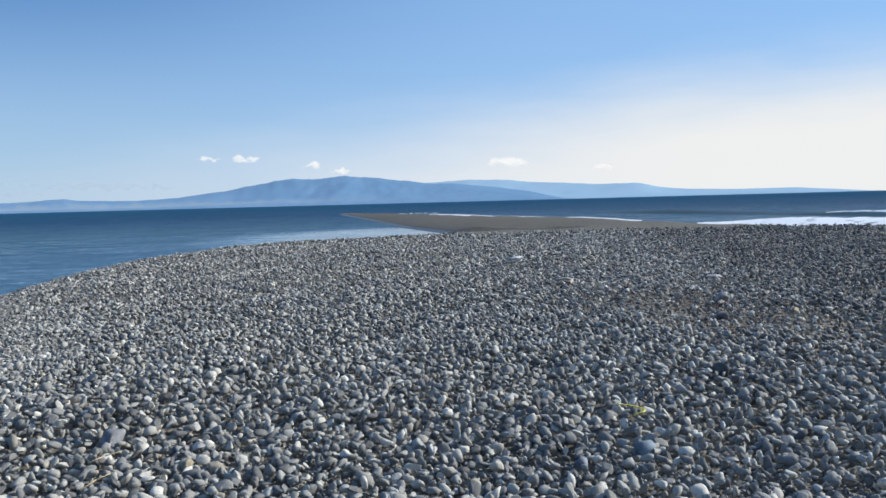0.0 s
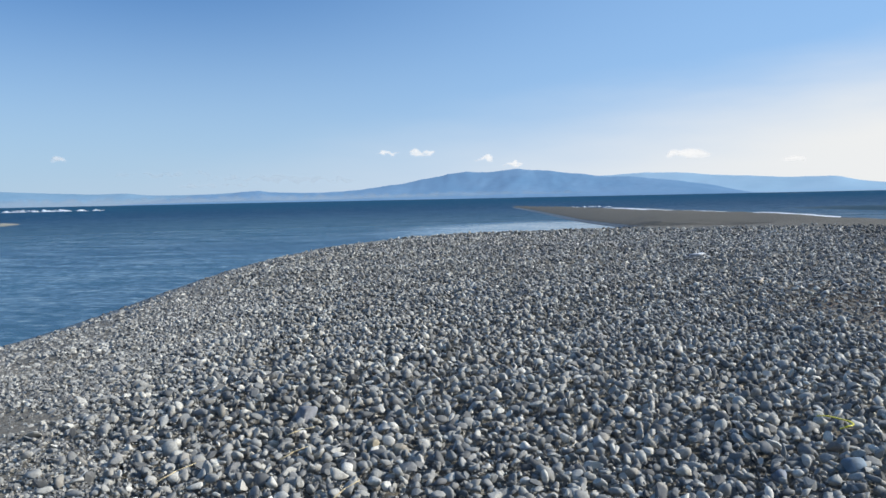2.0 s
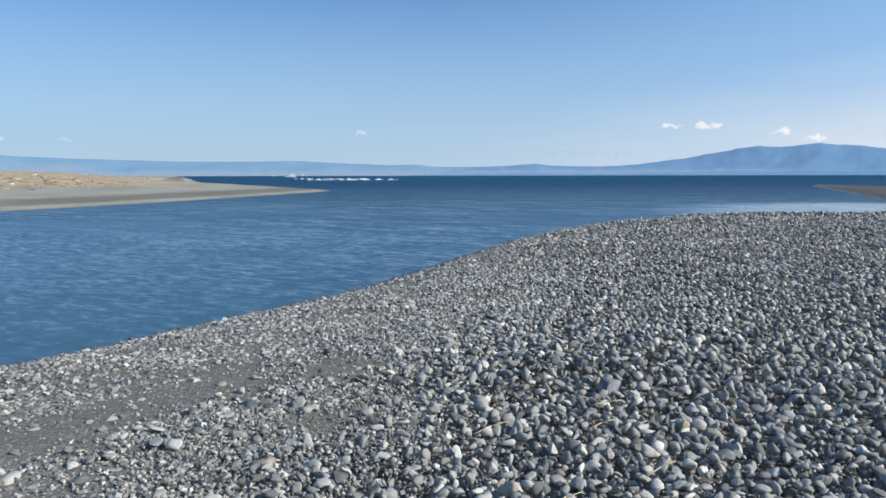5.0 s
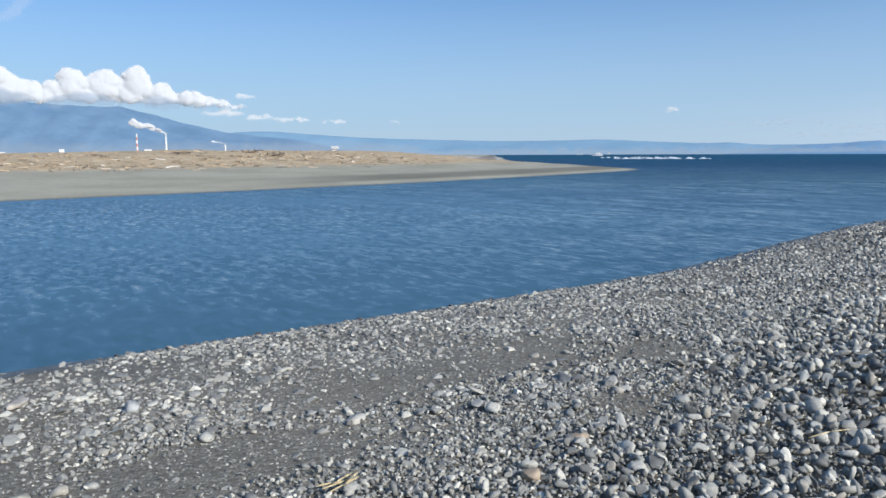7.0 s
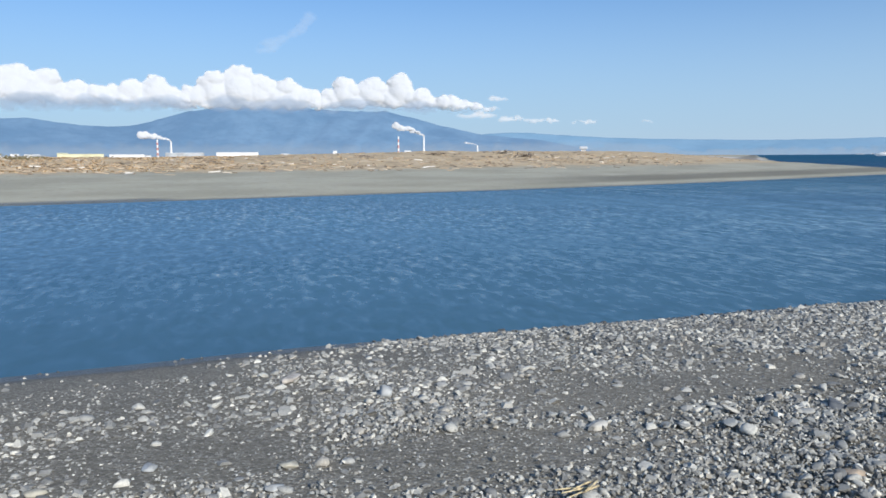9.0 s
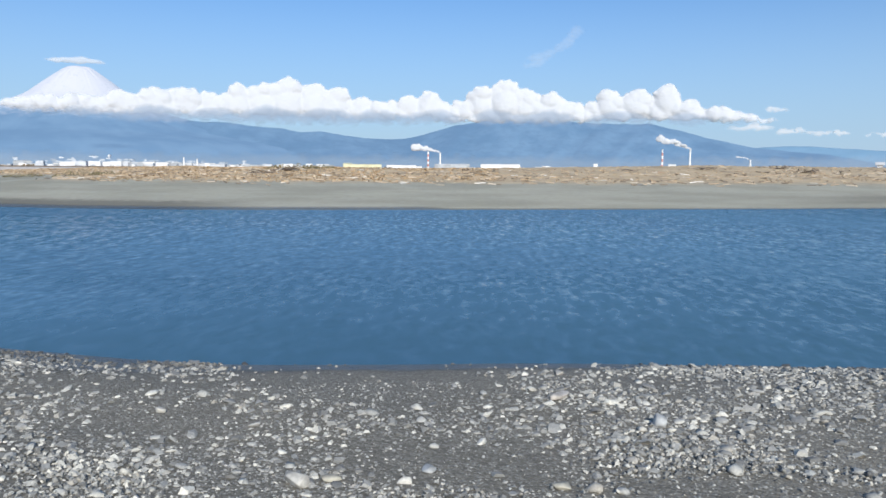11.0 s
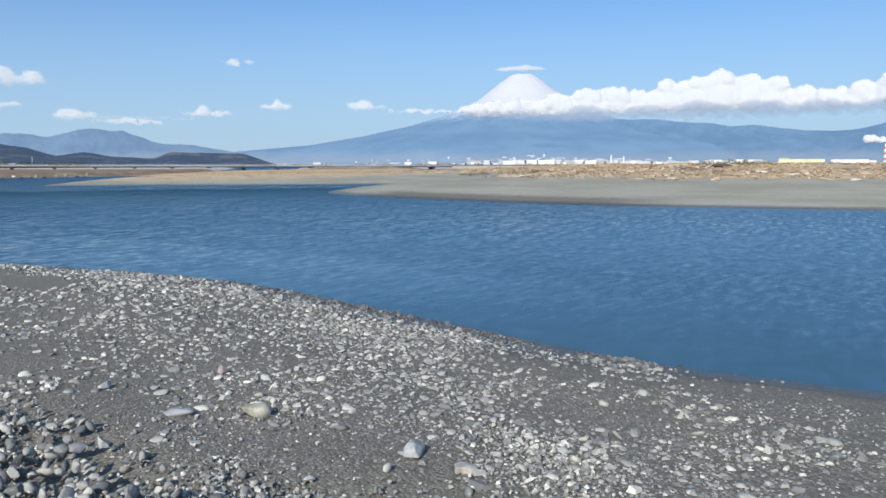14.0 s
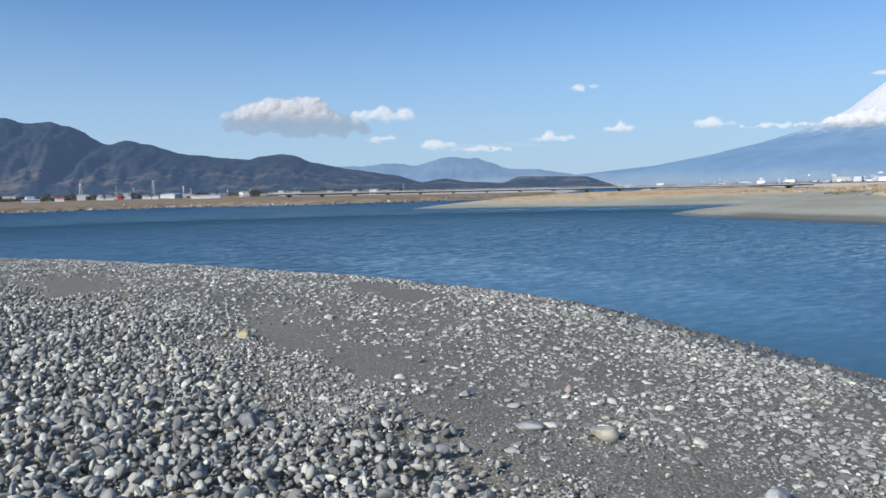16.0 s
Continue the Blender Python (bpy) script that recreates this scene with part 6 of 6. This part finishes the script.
def foot_woods():
    """Dark evergreen woods between the houses and the hills."""
    rnd = np.random.default_rng(43)
    vs, fs = [], []
    for k in range(15000):
        az, d = rnd.uniform(150, 190), rnd.uniform(560, 760)
        p = polar(az, d)
        h = 1.2 + 3.4 * rnd.uniform(0, 1) * (0.55 + 0.45 * math.sin(az * 3.1) * math.sin(az * 1.3 + d * 0.02))
        b = len(vs)
        for c in range(3):
            vs.append((p.x + rnd.uniform(-1.3, 1.3), p.y + rnd.uniform(-1.3, 1.3), 0.6 + max(0.3, h) + rnd.uniform(-1.2, 0.7)))
        fs.append((b, b + 1, b + 2))
    ob = new("riverside_woods", mesh_from("riverside_woods", vs, fs, M_LEAF, smooth=False))
    tagged(ob, "dark evergreen woods along the foot of the hills", "woods", kind="stuff")


foot_woods()


def bank_rocks():
    """Rough blocks along the foot of the town's bank."""
    rnd = np.random.default_rng(77)
    line = smooth_line([tuple(p) for p in bank_line[2:26]], 6)
    i = rnd.integers(0, len(line), 700)
    x, y = line[i, 0] + rnd.normal(0, 0.7, 700), line[i, 1] + rnd.normal(0, 0.7, 700)
    ob = pebble_field("bank_rocks", "rough pale grey blocks along the foot of the town bank", x, y, rnd.uniform(0.35, 1.0, 700), 1, 78, 0.35, material=M_STONE)
    tagged(ob, category="rocks")


bank_rocks()

# ---- single stones and litter on the beach ----
def single_stone(x, y, size, color, label, shape=3, flat=0.55, turn=0.0, rough=0.75, tilt=(0, 0), sink=0.2, name="stone"):
    shapes, tri = stone_shapes(3, 1, 500 + shape, 9, 0.5, 0.97)
    size = tuple(0.86 * q for q in size)
    color = tuple(0.85 * q for q in color)
    v = shapes[0] * np.array([size[0] / 2, size[1] / 2, size[2] / 2])
    mat = plain("stone_" + label.split()[0], color, rough, var=0.3, scale=14, world_space=False)
    ob = new(name, mesh_from(name, v, tri, mat))
    ob.matrix_basis = pose(x, y, float(height(x, y)) + size[2] * (0.5 - sink), tilt[0], tilt[1], turn)
    return tagged(ob, label, "stone")


ORANGE, CREAM, BEIGE, PALE, BLUE, SLATE, PINK = (0.44, 0.35, 0.26), (0.52, 0.5, 0.45), (0.44, 0.415, 0.34), (0.44, 0.45, 0.44), (0.2, 0.27, 0.33), (0.15, 0.16, 0.17), (0.36, 0.29, 0.27)
for x, y, size, color, label, sh in (
        (-3.27, 2.70, (0.16, 0.11, 0.07), ORANGE, "tan rounded stone on fine gravel", 1), (-3.02, 2.15, (0.12, 0.10, 0.09), ORANGE, "orange-brown angular stone on fine gravel", 2),
        (-4.25, 1.86, (0.2, 0.12, 0.07), CREAM, "white flat stone on bare sand", 3), (-4.15, 3.4, (0.24, 0.13, 0.07), SLATE, "dark flat slab among small pebbles", 4),
        (-3.05, 3.99, (0.13, 0.1, 0.07), CREAM, "white rounded stone at the cobble ridge", 5), (-5.23, 0.83, (0.14, 0.12, 0.11), PALE, "pale grey block of stone on sand", 6),
        (-4.21, 0.13, (0.13, 0.1, 0.05), BEIGE, "buff flat pebble on grey sand", 7), (-3.91, 0.05, (0.13, 0.08, 0.05), PALE, "pale flat pebble on grey sand", 8),
        (-5.89, 0.27, (0.26, 0.14, 0.07), (0.55, 0.5, 0.44), "pinkish white slab on the gravel strip", 9), (-4.34, -0.54, (0.13, 0.09, 0.05), PALE, "pale grey stone on the gravel strip", 10),
        (-4.14, -1.18, (0.25, 0.14, 0.1), CREAM, "smooth cream-white stone on the gravel", 11), (-4.18, -1.02, (0.14, 0.09, 0.05), BEIGE, "buff stone beside the cream stone", 12),
        (-3.65, -4.01, (0.24, 0.17, 0.15), BEIGE, "large buff boulder on the gravel strip", 13), (-3.63, -2.44, (0.17, 0.12, 0.08), (0.54, 0.49, 0.43), "pinkish cream stone on sand", 14),
        (-3.66, -2.77, (0.24, 0.15, 0.12), PALE, "large pale grey angular stone on sand", 15), (-5.37, -2.44, (0.11, 0.08, 0.06), CREAM, "white pebble on grey sand", 16),
        (-4.02, -3.59, (0.12, 0.09, 0.07), CREAM, "white pebble beside the buff boulder", 17), (-3.37, -4.44, (0.25, 0.13, 0.08), (0.36, 0.36, 0.37), "flat grey slab on the gravel strip", 18),
        (-2.62, -4.25, (0.13, 0.11, 0.07), (0.3, 0.3, 0.31), "grey stone at the foot of the ridge", 19), (-3.38, -5.23, (0.13, 0.1, 0.07), CREAM, "white rounded stone on the gravel", 20),
        (-4.19, -5.01, (0.1, 0.09, 0.11), PINK, "pinkish upright stone on the gravel", 21), (-1.84, -5.51, (0.24, 0.2, 0.18), (0.2, 0.21, 0.22), "large dark grey boulder on the cobble ridge", 22),
        (-2.65, -8.63, (0.2, 0.16, 0.16), (0.5, 0.43, 0.26), "yellowish boulder on the shingle", 23),
        (-0.2, 4.64, (0.13, 0.1, 0.11), PALE, "pale grey block in the cobble ridge", 24), (1.16, 4.45, (0.2, 0.12, 0.11), BLUE, "blue-grey angular stone with one pale corner", 25),
        (-2.21, 4.92, (0.24, 0.16, 0.15), (0.27, 0.28, 0.3), "large grey boulder in the cobble ridge", 26), (-1.61, 4.84, (0.22, 0.12, 0.08), PALE, "white flat stone in the cobble ridge", 27),
        (-1.56, 4.4, (0.15, 0.11, 0.11), (0.46, 0.4, 0.28), "yellow-grey stone pair in the cobble ridge", 28), (-1.36, 4.32, (0.14, 0.1, 0.1), (0.44, 0.39, 0.3), "yellow-grey stone in the cobble ridge", 29),
        (-1.19, 4.13, (0.1, 0.08, 0.1), CREAM, "small bright white stone in the ridge", 30), (0.75, 4.25, (0.18, 0.12, 0.1), (0.25, 0.28, 0.33), "blue-grey flat cobble in the ridge", 31)):
    single_stone(x, y, size, color, label, sh, turn=sh * 37 % 180)
single_stone(1.7, 18.3, (0.55, 0.3, 0.14), (0.72, 0.73, 0.74), "white slab of foam litter on the shingle", 40, turn=20, sink=-0.2, name="foam_block")

single_stone(4.8, 13.6, (0.5, 0.34, 0.1), (0.36, 0.37, 0.375), "flat pale slab of stone on the seaward shingle", 41, turn=10)
single_stone(3.9, 10.7, (0.34, 0.28, 0.24), (0.38, 0.38, 0.36), "pale grey boulder on the seaward shingle", 42, turn=60)
single_stone(4.3, 9.3, (0.17, 0.14, 0.1), (0.42, 0.34, 0.2), "yellow-brown stone on the seaward shingle", 43, turn=25)
single_stone(3.3, 9.0, (0.22, 0.18, 0.15), (0.13, 0.12, 0.12), "dark boulder on the seaward shingle", 44, turn=130)
single_stone(2.3, 6.3, (0.24, 0.2, 0.18), (0.12, 0.115, 0.11), "dark brown cobble on the seaward shingle", 45, turn=70)

M_STRAP = plain("yellow_plastic", (0.6, 0.53, 0.03), 0.4, var=0.12, scale=20)
M_STRAW = plain("dry_reed", (0.6, 0.49, 0.29), 0.8, var=0.25, scale=20)


def ribbon(name, pts, width, thick, material, label, category):
    """A flat band that winds through the points."""
    line = smooth_line([p[:2] for p in pts], 5)
    zs = np.interp(np.linspace(0, 1, len(line)), np.linspace(0, 1, len(pts)), [p[2] for p in pts])
    d = np.gradient(line, axis=0)
    nrm = np.stack([-d[:, 1], d[:, 0]], 1) / np.linalg.norm(d, axis=1)[:, None] * width / 2
    z = height(line[:, 0], line[:, 1]) + zs
    ring = [np.column_stack([line + s * nrm, z + h]) for s, h in ((-1, 0), (1, 0), (1, thick), (-1, thick))]
    n = len(line)
    verts = np.vstack(ring)
    faces = [(a * n + i, a * n + i + 1, b * n + i + 1, b * n + i) for a, b in ((0, 1), (1, 2), (2, 3), (3, 0)) for i in range(n - 1)]
    ob = new(name, mesh_from(name, verts, faces, material))
    return tagged(ob, label, category)


ribbon("plastic_strap", [(1.13, 5.09, 0.09), (1.18, 5.06, 0.10), (1.235, 5.02, 0.10), (1.285, 4.97, 0.10), (1.29, 4.92, 0.10), (1.255, 4.89, 0.10), (1.21, 4.89, 0.08)], 0.016, 0.005, M_STRAP, "bent yellow plastic packing strap on the cobbles", "litter")


def reed(x, y, length, turn, r=0.0035, lift=0.08):
    bm = bmesh.new()
    tube(bm, (-length / 2, 0, 0), (0, 0.03 * length, 0.02), r, r, 6)
    tube(bm, (0, 0.03 * length, 0.02), (length / 2, 0, 0.03), r, r * 0.6, 6)
    ob = new("reed", from_bm("reed", bm, M_STRAW, True))
    ob.matrix_basis = pose(x, y, float(height(x, y)) + lift, 0, 1, turn)
    tagged(ob, "dry straw-coloured reed stalk lying on the stones", "reed", "reed stalks")


for x, y, ln, turn in ((-2.4, 3.6, 0.24, 68), (-1.9, 4.0, 0.2, 62), (-1.4, 3.5, 0.22, 70), (-1.65, 2.95, 0.16, 60), (-2.06, 4.46, 0.2, 40)):
    reed(x, y, ln, turn)
for q in range(5):
    reed(-3.42 + 0.03 * (q % 3), 1.3 + 0.025 * q, 0.15 + 0.04 * (q % 3), -75 + 8 * q, 0.005, 0.02 + 0.004 * q)
ribbon("driftwood_curl", [(1.95, 13.35, 0.06), (2.1, 13.25, 0.1), (2.2, 13.15, 0.08), (2.12, 12.95, 0.06)], 0.06, 0.04, M_LOG_PALE, "curled pale strip of driftwood on the shingle", "driftwood")


# ---- the nearest cobbles, one by one ----
def single_cobbles():
    meshes = [mesh_from("cobble", p, SHAPES[2][1], M_STONE_OBJ) for p in SHAPES[2][0]]
    x, y, s, rnd = scatter(0.13, 3.3, 5.6, -12, 42, 900, lambda x, y, s: 0.8 * step01(0.5, 1.6, s - cobble_edge(y)) * step01(5.6, 4.6, np.hypot(x, y)))
    for i in range(min(300, len(x))):
        ob = new("cobble", meshes[i % len(meshes)])
        size = rnd.uniform(0.055, 0.105)
        ob.scale = (size / 2, size / 2 * rnd.uniform(0.65, 0.95), size / 2 * rnd.uniform(0.4, 0.7))
        ob.rotation_euler = (rnd.normal(0, 0.35), rnd.normal(0, 0.35), rnd.uniform(0, 6.28))
        ob.location = (x[i], y[i], float(height(x[i], y[i])) + 0.02)
        ob.parent = ground


single_cobbles()


# ---- dry plant litter on the seaward shingle ----
def plant_litter():
    rnd = np.random.default_rng(91)
    verts, faces = [], []
    n = 900
    x, y = rnd.normal(3.5, 0.8, n), rnd.normal(9.8, 1.9, n)
    z = height(x, y)
    for i in range(n):
        a, ln, w = rnd.uniform(0, 6.28), rnd.uniform(0.03, 0.13), rnd.uniform(0.002, 0.005)
        dx, dy, ox, oy = math.cos(a) * ln / 2, math.sin(a) * ln / 2, -math.sin(a) * w, math.cos(a) * w
        z0, z1 = z[i] + rnd.uniform(0.0, 0.03), z[i] + rnd.uniform(0.0, 0.045)
        b = len(verts)
        verts += [(x[i] - dx - ox, y[i] - dy - oy, z0), (x[i] - dx + ox, y[i] - dy + oy, z0), (x[i] - dx, y[i] - dy, z0 + 2 * w),
                  (x[i] + dx - ox, y[i] + dy - oy, z1), (x[i] + dx + ox, y[i] + dy + oy, z1), (x[i] + dx, y[i] + dy, z1 + 2 * w)]
        faces += [(b, b + 1, b + 2), (b + 4, b + 3, b + 5), (b, b + 3, b + 1), (b + 1, b + 3, b + 4), (b + 1, b + 4, b + 2), (b + 2, b + 4, b + 5), (b + 2, b + 5, b), (b, b + 5, b + 3)]
    ob = new("plant_litter", mesh_from("plant_litter", verts, faces, plain("brown_stalks", (0.2, 0.13, 0.09), 0.9, var=0.4, scale=8.0), smooth=False))
    tagged(ob, "reddish-brown dry plant stalks washed among the stones", "plant litter", kind="stuff")


plant_litter()


def single_pebbles():
    """The larger flat pebbles that lie apart on the sand."""
    meshes = [mesh_from("pebble", p, SHAPES[2][1], M_PEBBLE) for p in SHAPES[2][0][:14]]
    lie = lambda x, y, s: 0.5 * step01(0.3, -0.8, s - cobble_edge(y)) * step01(0.5, 1.2, s) * (1 - 0.6 * sandy(x, y))
    x, y, s, rnd = scatter(0.27, 3.3, 7.0, 40, 172, 950, lie)
    order = np.argsort(np.hypot(x, y))[:300]
    for i in order:
        ob = new("pebble", meshes[i % len(meshes)])
        size = rnd.uniform(0.055, 0.13)
        ob.scale = (size / 2, size / 2 * rnd.uniform(0.55, 0.9), size / 2 * rnd.uniform(0.28, 0.5))
        ob.rotation_euler = (rnd.normal(0, 0.12), rnd.normal(0, 0.12), rnd.uniform(0, 6.28))
        ob.location = (x[i], y[i], float(height(x[i], y[i])) + ob.scale[2] * 0.35)
        ob.parent = ground


M_PEBBLE = stone_material("pale_pebble_single", per_object=True, light=1.9, even=0.3)
single_pebbles()
